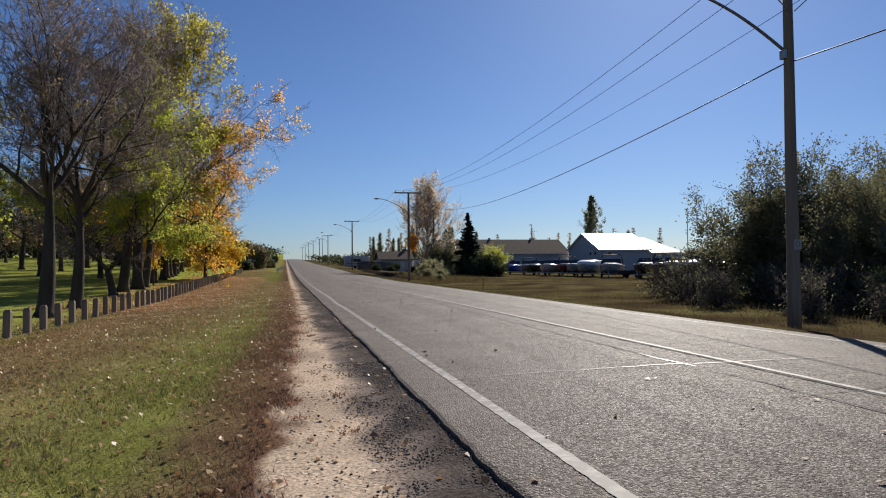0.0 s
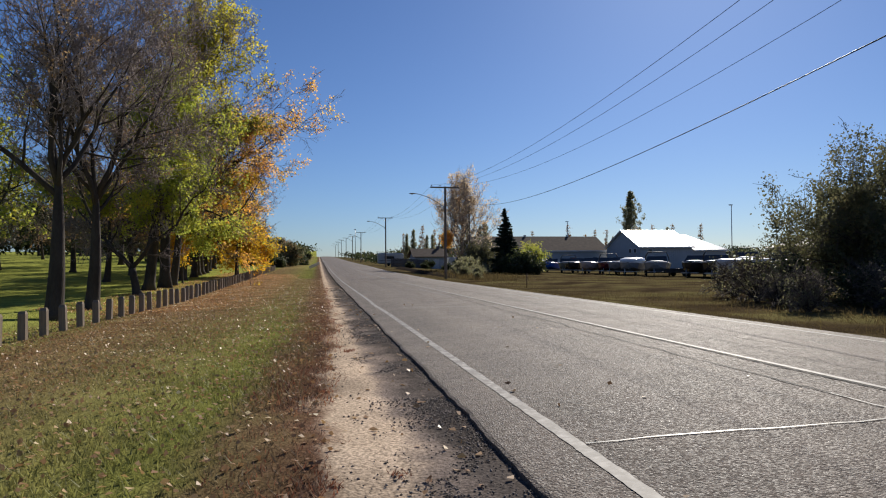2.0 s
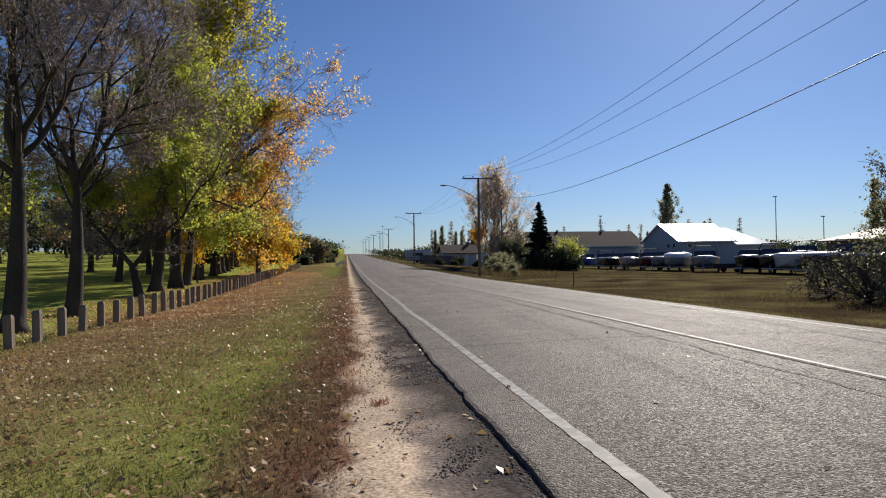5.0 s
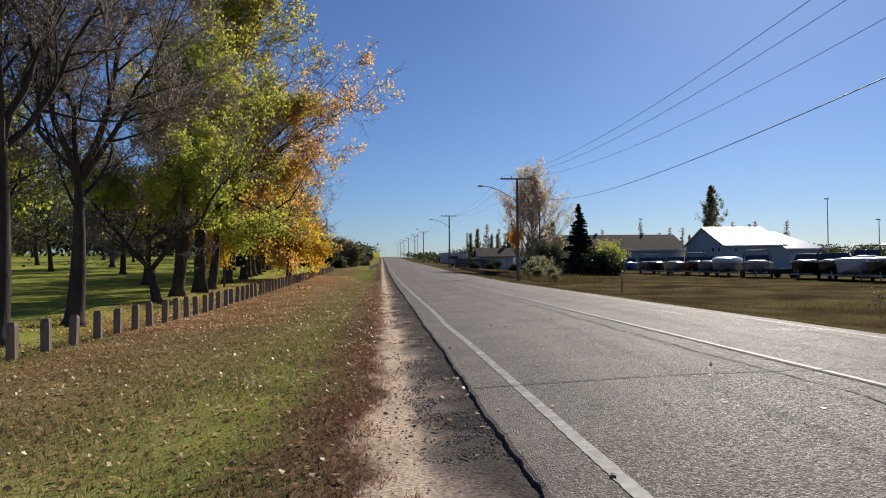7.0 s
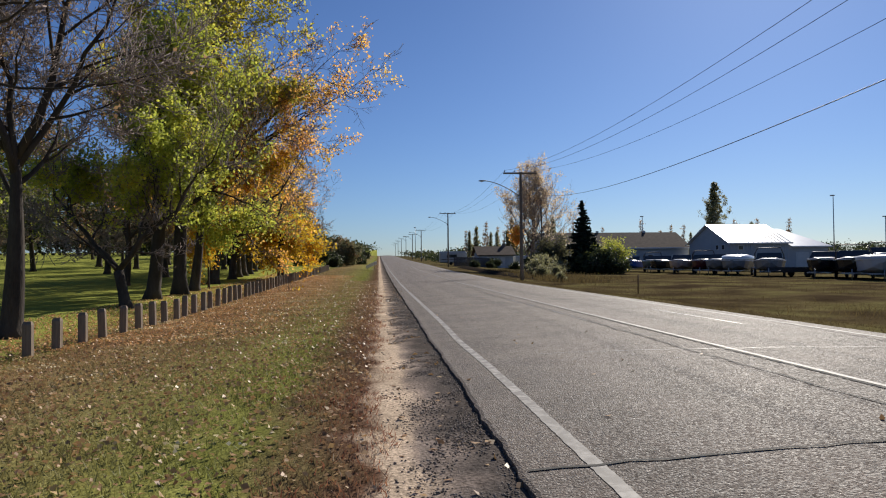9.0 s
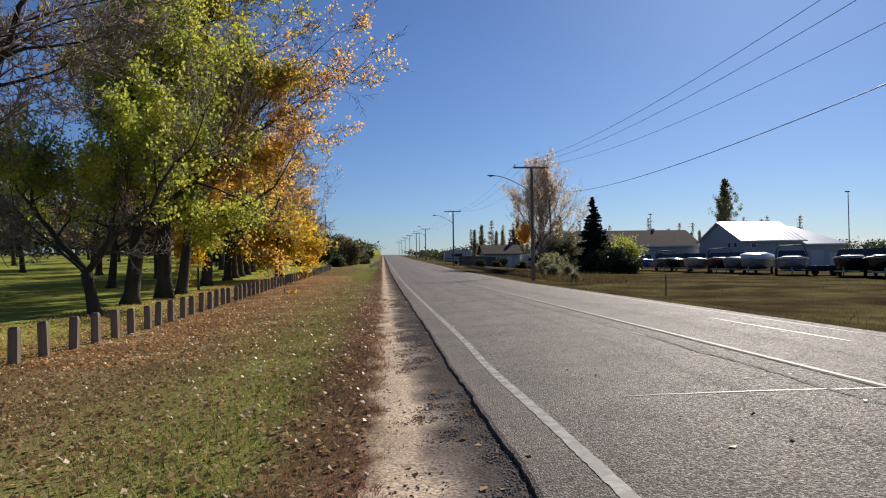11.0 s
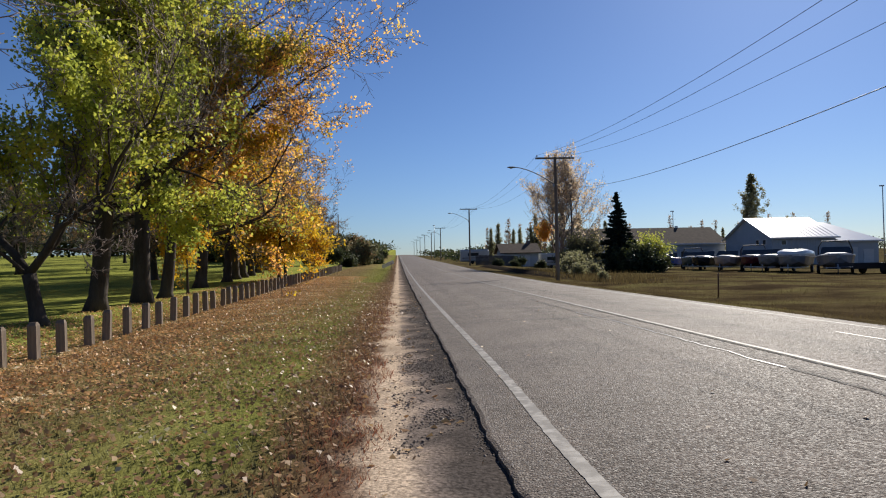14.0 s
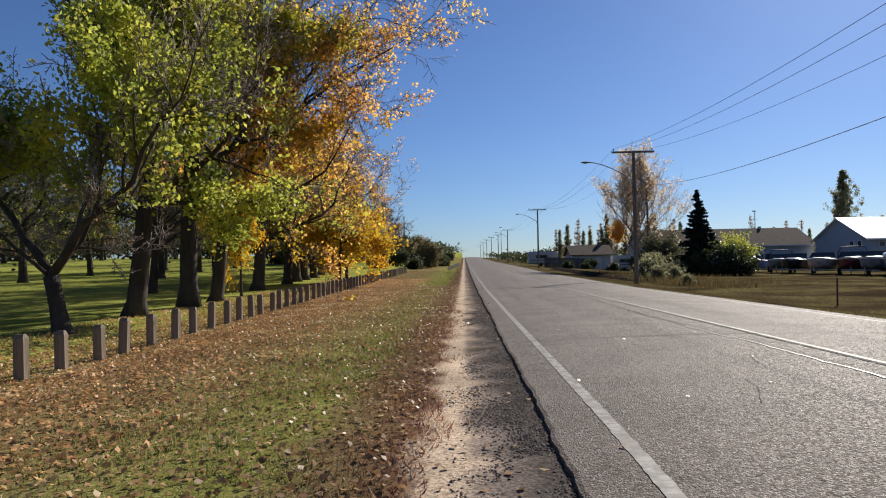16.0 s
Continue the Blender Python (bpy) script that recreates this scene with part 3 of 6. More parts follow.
# ---- poles and wires ----
def lamp_arm(parent, z0, reach=3.0, up=1.35):
    pts = []
    for i in range(13):
        f = i / 12
        pts.append(Vector((-reach * f, 0, z0 + up * (1 - (1 - f) ** 1.6))))
    a = part("lamp_arm", tubes("lamp_arm", [(pts, [0.042 - 0.012 * i / 12 for i in range(13)])], 8, M_ARM), None, parent, "grey steel lamp arm")
    tip = pts[-1]
    V, F = [], []
    prof = ((0.1, 0.035, 0.03), (0.0, 0.07, 0.055), (-0.18, 0.12, 0.075), (-0.42, 0.13, 0.07), (-0.58, 0.07, 0.03))
    for dx, w, hgt in prof:
        for s in range(8):
            t = math.tau * s / 8
            V.append((tip.x + dx, w * math.cos(t), tip.z + hgt * math.sin(t) * (0.7 if math.sin(t) < 0 else 1)))
    for i in range(len(prof) - 1):
        for s in range(8):
            F.append((i * 8 + s, i * 8 + (s + 1) % 8, (i + 1) * 8 + (s + 1) % 8, (i + 1) * 8 + s))
    F += [tuple(range(7, -1, -1)), tuple(range(len(V) - 8, len(V)))]
    head = part("lamp_head", smesh("lamp_head", V, F, M_ARM, True), None, parent, "grey cobra-head street lamp")
    bm = bmesh.new()
    bmesh.ops.create_uvsphere(bm, u_segments=10, v_segments=6, radius=0.1, matrix=Matrix.Translation((tip.x - 0.3, 0, tip.z - 0.045)) @ Matrix.Diagonal((1.3, 0.8, 0.5, 1)))
    part("lens", bm, M_LENS, head, "clear lamp lens")


BAR = (-1.38, -0.52, 1.22)


def utility_pole(x, y, top, arm_z, lamp=True, bar=True):
    z0 = float(land(x, y)) - 0.05
    p = thing("utility_pole", (x, y, z0), "brown wooden utility pole with crossarm and street lamp at the roadside" if lamp else "weathered wooden utility pole with a crossarm at the roadside", "utility pole", "roadside power line")
    H = top - z0
    n = 10
    part("pole", tubes("pole", [([Vector((0.004 * math.sin(i), 0, H * i / n)) for i in range(n + 1)], [0.155 - 0.05 * i / n for i in range(n + 1)])], 14, M_POLE), None, p)
    if bar:
        a = part("crossarm", boxm(-1.5, 1.38, -0.17, -0.06, H - 0.16, H - 0.03, 0.008), M_POLE, p)
        for s in (-1, 1):
            part("brace", tubes("brace", [([Vector((0.08 * s, -0.12, H - 0.75)), Vector((0.75 * s, -0.12, H - 0.17))], [0.014, 0.014])], 5, M_GALV), None, p, "steel strap brace")
        for bx in BAR:
            V = [([Vector((bx, -0.115, H - 0.03)), Vector((bx, -0.115, H + 0.03)), Vector((bx, -0.115, H + 0.04)), Vector((bx, -0.115, H + 0.09)), Vector((bx, -0.115, H + 0.10)), Vector((bx, -0.115, H + 0.15))], [0.015, 0.015, 0.05, 0.05, 0.035, 0.03])]
            part("insulator", tubes("insulator", V, 8, M_PORCELAIN), None, p, "brown insulator")
    if lamp:
        lamp_arm(p, arm_z - z0)
        part("bracket", boxm(-0.2, -0.1, -0.08, 0.08, arm_z - z0 - 0.12, arm_z - z0 + 0.1, 0.01), M_GALV, p, "steel arm bracket")
    return p, H, z0


POLES = ((10.9, -40, 7.9), (11.37, 13.92, 7.98), (11.95, 67.87, 8.82), (12.3, 131, 10.1), (12.5, 210, 11.0), (12.5, 262, 12.0), (12.5, 322, 13.6), (12.5, 385, 14.8), (12.5, 450, 15.6), (12.5, 520, 16.2))
tops = []
for i, (x, y, top) in enumerate(POLES):
    p, H, z0 = utility_pole(x, y, top, 6.22 if i == 1 else top - 2.08, lamp=True)
    tops.append((x, y, top + 0.14))
    if i == 1:
        part("number_plate", boxm(-0.1, 0.1, -0.165, -0.152, 1.93, 2.17, 0.002), M_PLATE, p, "faded grey pole plate")
        V, F = tube_data([([Vector((0.055 * math.cos(a), -0.167, 2.06 + 0.055 * math.sin(a))) for a in np.linspace(0, math.tau, 17)], [0.006] * 17)], 4)
        part("plate_ring", smesh("plate_ring", V, F, M_WIRE), None, p, "dark ring on the plate")


def sag_line(a, b, sag, n=22):
    return [a + (b - a) * (i / n) - Vector((0, 0, 4 * sag * (i / n) * (1 - i / n))) for i in range(n + 1)]


for bx in BAR:
    for (xa, ya, za), (xb, yb, zb) in zip(tops[:5], tops[1:6]):
        L = sag_line(Vector((xa + bx, ya - 0.115, za)), Vector((xb + bx, yb - 0.115, zb)), 1.35)
        w = new("power_line", tubes("power_line", [(L, [0.008] * len(L))], 4, M_WIRE))
        tagged(w, "thin dark power conductor hung between wooden poles", "cable", "overhead wires")
# service cable, twisted, from the near pole to a far drop pole
CABLE_END = Vector((22.3, 103.0, 10.5))
for a, b, s in ((Vector((11.22, 13.92, 5.98)), CABLE_END, 1.55), (Vector((11.45, 13.9, 6.05)), Vector((10.9, -40, 6.0)), 0.7)):
    L = sag_line(a, b, s, 40)
    w = new("service_cable", tubes("service_cable", [(L, [0.017] * len(L))], 5, M_WIRE))
    tagged(w, "thick black service cable strung from the roadside pole", "cable", "overhead wires")
drop = thing("drop_pole", (22.36, 103.0, float(land(22.36, 103))), "plain wooden service pole half hidden by a cottonwood", "utility pole")
part("pole", tubes("pole", [([Vector((0, 0, 0)), Vector((0, 0, 11.1))], [0.14, 0.1])], 10, M_POLE), None, drop)
part("clamp", boxm(-0.16, -0.08, -0.05, 0.05, 10.8, 11.0, 0.01), M_GALV, drop, "steel cable clamp")


def yard_lamp(x, y, top):
    z0 = float(land(x, y)) - 0.1
    p = thing("yard_lamp", (x, y, z0), "tall thin grey steel yard light behind the boat lot", "street lamp", "yard lights")
    H = top - z0
    part("pole", tubes("pole", [([Vector((0, 0, 0)), Vector((0, 0, H))], [0.13, 0.07])], 8, M_GALV), None, p)
    part("lamp_head", boxm(-0.55, 0.25, -0.2, 0.2, H - 0.1, H + 0.12, 0.05), M_GALV, p, "flat lamp head")


for q in ((87.9, 134.4, 13.5), (100, 136, 9.5), (66, 175, 12.3), (13.6, 262, 14.5)):
    yard_lamp(*q)


# ---- fence posts ----
def fence_post(i, y, proto=[]):
    rg = random.Random(500 + i)
    x = -6.05 - 0.04 * max(0.0, 33.5 - y) + rg.uniform(-0.02, 0.02)
    m = pose(x, y, float(land(x, y)) - 0.06 + rg.uniform(-0.03, 0.02), rg.uniform(-2, 2), rg.uniform(-2.2, 2.2), rg.uniform(-6, 6))
    if proto:
        return copy_thing(proto[0], m)
    a, H = 0.08, 0.72
    bm = bmesh.new()
    ring = lambda z, k: [bm.verts.new((sx * a * k, sy * a * k * 0.9, z)) for sx, sy in ((-1, -1), (1, -1), (1, 1), (-1, 1))]
    lo, mid = ring(0, 1.0), ring(H - 0.06, 1.0)
    hi = [bm.verts.new(v) for v in ((-a * 0.75, -a * 0.35, H), (a * 0.75, -a * 0.35, H + 0.004), (a * 0.75, a * 0.35, H + 0.004), (-a * 0.75, a * 0.35, H))]
    for r0, r1 in ((lo, mid), (mid, hi)):
        for s in range(4):
            bm.faces.new((r0[s], r0[(s + 1) % 4], r1[(s + 1) % 4], r1[s]))
    bm.faces.new(hi)
    bm.faces.new(lo[::-1])
    bmesh.ops.bevel(bm, geom=[e for e in bm.edges if abs(e.verts[0].co.z - e.verts[1].co.z) > 0.3], offset=0.012, segments=1, affect='EDGES')
    me = bpy.data.meshes.new("fence_post")
    bm.to_mesh(me)
    bm.free()
    me.materials.append(M_POST)
    ob = new("fence_post", me)
    ob.matrix_world = m
    tagged(ob, "short weathered square timber post with a chamfered top", "fence post", "row of posts along the park")
    proto.append(ob)
    return ob


POST_Y = [22.1 - 1.06 * i for i in range(9, -1, -1)] + [23.2, 24.3, 25.4, 26.42, 27.45, 28.42, 29.45, 30.42, 31.35, 32.27, 33.27, 34.13, 35.24, 36.29, 37.3, 38.35, 39.46, 40.4, 41.5, 42.4, 43.65, 44.5]
POST_Y += [45.54 + 1.04 * i for i in range(48)]
for i, y in enumerate(POST_Y):
    fence_post(i, y)


# ---- trees ----
def grow(seed, base, trunk, limbs, counts, ratios, wob=0.16, lift=0.10, spread_deg=(28, 62), bias=(0, 0, 0), keep=lambda p: True, reach=1.0, thin=0.009):
    """Skeleton: trunk is a list of (point, radius); limbs are (fraction up the trunk, direction, length, radius). Returns lines by level and the twig points."""
    rg = random.Random(seed)
    B = Vector(bias)
    out = [[(
        [Vector(p) for p, _ in trunk], [r for _, r in trunk])]] + [[] for _ in range(len(counts) + 1)]
    tips = []

    def shoot(p, d, L, r, level):
        n = (7, 5, 4, 3, 2)[min(level - 1, 4)]
        pts, rad = [p.copy()], [r]
        d = d.normalized()
        for i in range(n):
            d = (d + Vector((rg.gauss(0, wob), rg.gauss(0, wob), rg.gauss(0, wob) + lift)) + B * 0.12).normalized()
            p = p + d * (L / n)
            pts.append(p)
            rad.append(max(thin, r * (1 - 0.78 * (i + 1) / n)))
        out[level].append((pts, rad))
        last = level > len(counts)
        if last:
            tips.extend((q, d) for q in pts[1:])
            return
        shoot(pts[-1], d, L * ratios[level - 1] * rg.uniform(0.8, 1.1), max(thin, rad[-1]), level + 1)
        k = counts[level - 1]
        for c in range(k):
            f = 0.18 + 0.82 * (c + rg.random()) / k
            j = min(n - 1, int(f * n))
            q = pts[j].lerp(pts[j + 1], f * n - j) if j + 1 < len(pts) else pts[-1]
            ax = (pts[j + 1] - pts[j]).normalized()
            side = ax.cross(Vector((rg.gauss(0, 1), rg.gauss(0, 1), rg.gauss(0, 1)))).normalized()
            ang = radians(rg.uniform(*spread_deg))
            nd = ax * math.cos(ang) + side * math.sin(ang)
            if keep(q):
                shoot(q, nd, L * ratios[level - 1] * rg.uniform(0.65, 1.2) * (1.15 - 0.45 * f), max(thin, rad[j] * 0.55), level + 1)

    tp = [Vector(p) for p, _ in trunk]
    for f, d, L, r in limbs:
        j = min(len(tp) - 2, int(f * (len(tp) - 1)))
        q = tp[j].lerp(tp[j + 1], f * (len(tp) - 1) - j)
        shoot(q, Vector(d), L * reach, r, 1)
    return out, tips


def ring_limbs(seed, n, f0, f1, length, radius, rise0=0.4, rise1=1.3, toward=(0, 0), pull=0.0):
    rg = random.Random(seed)
    L = []
    for i in range(n):
        f = f0 + (f1 - f0) * i / max(1, n - 1)
        a = i * 2.4 + rg.uniform(-0.4, 0.4)
        k = i / max(1, n - 1)
        d = (math.cos(a) + toward[0] * pull, math.sin(a) + toward[1] * pull, rise0 + (rise1 - rise0) * k)
        s = 1 + 0.25 * (d[0] * toward[0] + d[1] * toward[1])
        L.append((f, d, length * (1 - 0.35 * k) * rg.uniform(0.85, 1.15) * s, radius * (1 - 0.5 * k)))
    return L


def flare(H, r, lean=(0, 0), n=17, bow=0.0):
    pts = []
    for i in range(n):
        f = i / (n - 1)
        rr = r * (1 - 0.62 * f) * (1 + 0.5 * max(0, 1 - f * H / 0.45) ** 2)
        pts.append(((lean[0] * f + bow * math.sin(f * 3.1), lean[1] * f + bow * 0.6 * math.sin(f * 4.2 + 1), H * f), rr))
    return pts


def tree(name, at, label, out, tips, bark=M_BARK, twig=M_TWIG, leaf=None, leaf_n=0, leaf_size=0.09, seed=1, category="tree", group="", clump=0.16, where=None, rz=0, flat=0.0, aspect=1.5, droop=0.0, gap=0.7):
    t = thing(name, at, label, category, group, rz)
    V, F = tube_data(out[0], 12)
    for lev, n_sides in ((1, 8), (2, 5)):
        v2, f2 = tube_data(out[lev], n_sides)
        F += [tuple(i + len(V) for i in f) for f in f2]
        V += v2
    part("trunk", smesh("trunk", V, F, bark, True), None, t)
    V, F = [], []
    for lev in range(3, len(out)):
        v2, f2 = tube_data(out[lev], 3)
        F += [tuple(i + len(V) for i in f) for f in f2]
        V += v2
    tagged(part("twig_net", smesh("twig_net", V, F, twig, True), None, t), kind="stuff")
    if leaf and tips:
        rng = np.random.default_rng(seed)
        P = np.array([q for q, _ in tips])
        for li, (m, n, size, cond) in enumerate(leaf if isinstance(leaf, list) else [(leaf, leaf_n, leaf_size, where)]):
            Q = P[[bool(cond(p)) for p in P]] if cond else P
            if len(Q) == 0:
                continue
            dense = np.array([noise.noise((p[0] * gap, p[1] * gap, p[2] * gap + seed)) for p in Q])
            Q = Q[dense > np.quantile(dense, 0.42 if gap < 1.5 else 0.2)]
            hub = Q[rng.integers(0, len(Q), max(1, n // 14))]
            pts = hub[rng.integers(0, len(hub), n)] + rng.normal(0, clump, (n, 3))
            tagged(part("crown", flakes("crown", pts, size, m, rng, flat, aspect, droop), None, t), kind="stuff")
    return t


def ground_at(x, y, sink=0.08):
    return (x, y, float(land(x, y)) - sink)


def build_park_trees():
    # two bare trees nearest the walk
    tr = flare(4.2, 0.27, (0.1, 0.1), bow=0.05)
    limbs = [(0.86, (-0.75, -0.25, 0.75), 7.2, 0.13), (0.93, (0.25, -0.3, 1.2), 7.5, 0.14), (1.0, (0.5, 0.1, 1.2), 5.8, 0.12), (1.0, (-0.25, 0.5, 1.3), 7.6, 0.13), (0.97, (0.5, 0.6, 0.9), 6.6, 0.11), (0.9, (0.25, -0.7, 0.95), 6.0, 0.1)]
    limbs = [(f, v, L, r * 0.72) for f, v, L, r in limbs]
    out, tips = grow(11, None, tr, limbs, (7, 5, 4, 3), (0.5, 0.5, 0.52, 0.58), 0.17, 0.06, reach=0.74, thin=0.0085)
    tree("bare_tree", ground_at(-7.83, 23.96), "tall bare ash tree with dark bark and a few dry leaves", out, tips, leaf=M_LEAF_BROWN, leaf_n=1500, leaf_size=0.06, seed=11, group="park trees along the posts")
    tr = flare(4.0, 0.25, (0.15, 0.0), bow=0.06)
    limbs = [(0.9, (0.4, -0.3, 1.35), 7.0, 0.12), (0.9, (-0.35, 0.0, 1.4), 8.6, 0.13), (1.0, (0.35, 0.0, 1.4), 9.2, 0.15), (0.95, (0.75, -0.05, 1.25), 7.2, 0.12), (1.0, (-0.7, -0.5, 0.8), 6.8, 0.11), (0.85, (0.4, 0.6, 0.9), 4.6, 0.09), (0.75, (-0.6, 0.5, 0.9), 4.4, 0.08)]
    limbs = [(f, v, L, r * 0.68) for f, v, L, r in limbs]
    out, tips = grow(12, None, tr, limbs, (8, 7, 5, 4), (0.5, 0.5, 0.54, 0.58), 0.2, 0.07, reach=0.74, thin=0.0085)
    tree("bare_tree", ground_at(-8.06, 27.98), "bushy bare tree with a dense net of grey twigs", out, tips, leaf=M_LEAF_BROWN, leaf_n=2500, leaf_size=0.055, seed=12, group="park trees along the posts")
    # small forked tree
    tr = [((0.12, 0, 0), 0.27), ((0.06, 0, 0.25), 0.2), ((0.0, 0, 0.6), 0.17), ((-0.08, 0, 1.0), 0.165), ((-0.15, 0, 1.35), 0.17)]
    limbs = [(1.0, (-0.75, 0.1, 0.9), 4.6, 0.11), (1.0, (0.65, -0.1, 0.85), 4.8, 0.11), (0.95, (0.5, 0.6, 0.9), 3.4, 0.06), (0.95, (-0.6, -0.6, 0.7), 3.0, 0.05)]
    out, tips = grow(13, None, tr, limbs, (7, 6, 4, 4), (0.5, 0.52, 0.5, 0.5), 0.2, 0.06, reach=1.08)
    tree("forked_tree", ground_at(-8.8, 36.55), "small forked tree with thinning yellow-green leaves", out, tips, leaf=M_LEAF_GREEN, leaf_n=15000, leaf_size=0.082, seed=13, group="park trees along the posts", where=lambda p: p[2] > 3.0 and (p[0] > -1.2 or p[2] > 4.0))
    # big green-yellow tree
    tr = flare(8.5, 0.29, (0.5, 0.2), bow=0.12)
    limbs = ring_limbs(14, 12, 0.42, 1.0, 4.9, 0.13, 0.4, 1.7, (0.3, -0.4), 0.3) + [(0.40, (1.0, -0.3, 0.05), 3.4, 0.09), (0.47, (0.9, -0.7, 0.25), 3.4, 0.09)]
    out, tips = grow(14, None, tr, limbs, (6, 5, 4, 4), (0.52, 0.5, 0.5, 0.5), 0.17, 0.05, reach=0.8)
    tree("green_tree", ground_at(-9.24, 40.83), "broad tree with thick dark trunk and yellow-green autumn leaves", out, tips, twig=M_TWIG_DARK, leaf=M_LEAF_GREEN, leaf_n=33000, leaf_size=0.09, seed=14, group="park trees along the posts", clump=0.25, gap=0.55)
    # tall yellow tree, leaning trunk
    tr = flare(13.5, 0.31, (0.9, 0.2), bow=-0.28)
    limbs = ring_limbs(15, 14, 0.36, 1.0, 5.4, 0.14, 0.5, 2.2, (1.0, -0.1), 0.3) + [(0.68, (0.9, 0.1, 0.75), 6.2, 0.1), (0.78, (0.85, -0.15, 0.9), 6.2, 0.1), (0.88, (0.75, 0.2, 1.1), 5.6, 0.09)]
    out, tips = grow(15, None, tr, limbs, (6, 5, 4, 4), (0.5, 0.5, 0.5, 0.5), 0.16, 0.07, reach=0.8)
    leaf_split = [(M_LEAF_GREEN, 14000, 0.09, lambda p: 4 < p[2] < 11), (M_LEAF_YELLOW, 26000, 0.1, lambda p: p[2] > 8.5)]
    tree("yellow_tree", ground_at(-9.2, 44.72), "tall tree with a leaning dark trunk and yellow crown", out, tips, twig=M_TWIG_DARK, leaf=leaf_split, seed=15, group="park trees along the posts", clump=0.24)
    # orange tree reaching out over the verge
    tr = flare(5.5, 0.27, (0.5, -0.1), bow=0.08)
    limbs = [(0.62, (1.0, 0.05, 0.32), 7.5, 0.1), (0.75, (1.0, -0.25, 0.55), 8.8, 0.12), (0.85, (0.95, 0.2, 0.75), 9.4, 0.13), (0.95, (0.8, -0.1, 1.0), 9.6, 0.13), (1.0, (0.3, 0.1, 1.4), 8.0, 0.12), (0.9, (-0.7, 0.2, 0.8), 6.5, 0.1), (0.7, (0.3, 0.9, 0.6), 5.5, 0.08), (0.66, (0.5, -0.9, 0.5), 5.5, 0.08)]
    out, tips = grow(16, None, tr, limbs, (8, 5, 4, 4), (0.42, 0.5, 0.5, 0.5), 0.13, 0.015, reach=0.8)
    tree("orange_tree", ground_at(-9.37, 47.5), "half-bare maple with orange leaves and long limbs over the verge", out, tips, twig=M_TWIG_DARK,
         leaf=[(M_LEAF_ORANGE, 10500, 0.095, lambda p: p[0] < 4.5), (M_LEAF_ORANGE, 5000, 0.09, lambda p: p[0] >= 4.5), (M_LEAF_GOLD, 5000, 0.095, lambda p: p[2] < 7.0)], seed=16, group="park trees along the posts", clump=0.2)
    # darker trees further along the row
    tr = flare(7.5, 0.33, (0.3, 0.1), bow=0.1)
    limbs = ring_limbs(17, 10, 0.35, 1.0, 5.2, 0.12, 0.2, 1.5, (0.9, -0.3), 0.4)
    out, tips = grow(17, None, tr, limbs, (6, 5, 4, 3), (0.52, 0.5, 0.5, 0.5), 0.17, 0.04, reach=0.85)
    a = tree("autumn_tree", ground_at(-10.54, 56.48), "dark-trunked park tree with brown and orange leaves", out, tips, twig=M_TWIG_DARK, leaf=[(M_LEAF_ORANGE, 4500, 0.12, None), (M_LEAF_BROWN, 3500, 0.1, None), (M_LEAF_GREEN, 2000, 0.11, lambda p: p[2] < 6)], seed=17, group="park trees along the posts", clump=0.25)
    for i, (x, y) in enumerate(((-10.9, 63.8), (-11.2, 67.5), (-11.4, 70.5), (-11.6, 74), (-12.3, 80), (-12.6, 86))):
        copy_thing(a, pose(x, y, float(land(x, y)) - 0.1, 0, 0, 50 + 67 * i) @ Matrix.Scale(0.9 + 0.05 * (i % 3), 4))
    # low golden tree by the end of the posts
    tr = flare(3.6, 0.12, (0.15, 0.0))
    limbs = ring_limbs(18, 10, 0.62, 1.0, 2.1, 0.06, 0.15, 1.3, (0.9, 0), 0.3)
    out, tips = grow(18, None, tr, limbs, (6, 5, 4), (0.5, 0.5, 0.5), 0.2, -0.02)
    g = tree("golden_tree", ground_at(-7.2, 61.5), "low spreading tree full of golden-yellow leaves", out, tips, leaf=M_LEAF_GOLD, leaf_n=8500, leaf_size=0.11, seed=18, group="park trees along the posts", clump=0.25)
    copy_thing(g, pose(-9.3, 50.3, float(land(-9.3, 50.3)) - 0.08, 0, 0, 140) @ Matrix.Diagonal((0.55, 0.55, 0.85, 1)))
    copy_thing(g, pose(-7.6, 66.5, float(land(-7.6, 66.5)) - 0.08, 0, 0, 250) @ Matrix.Scale(1.1, 4))


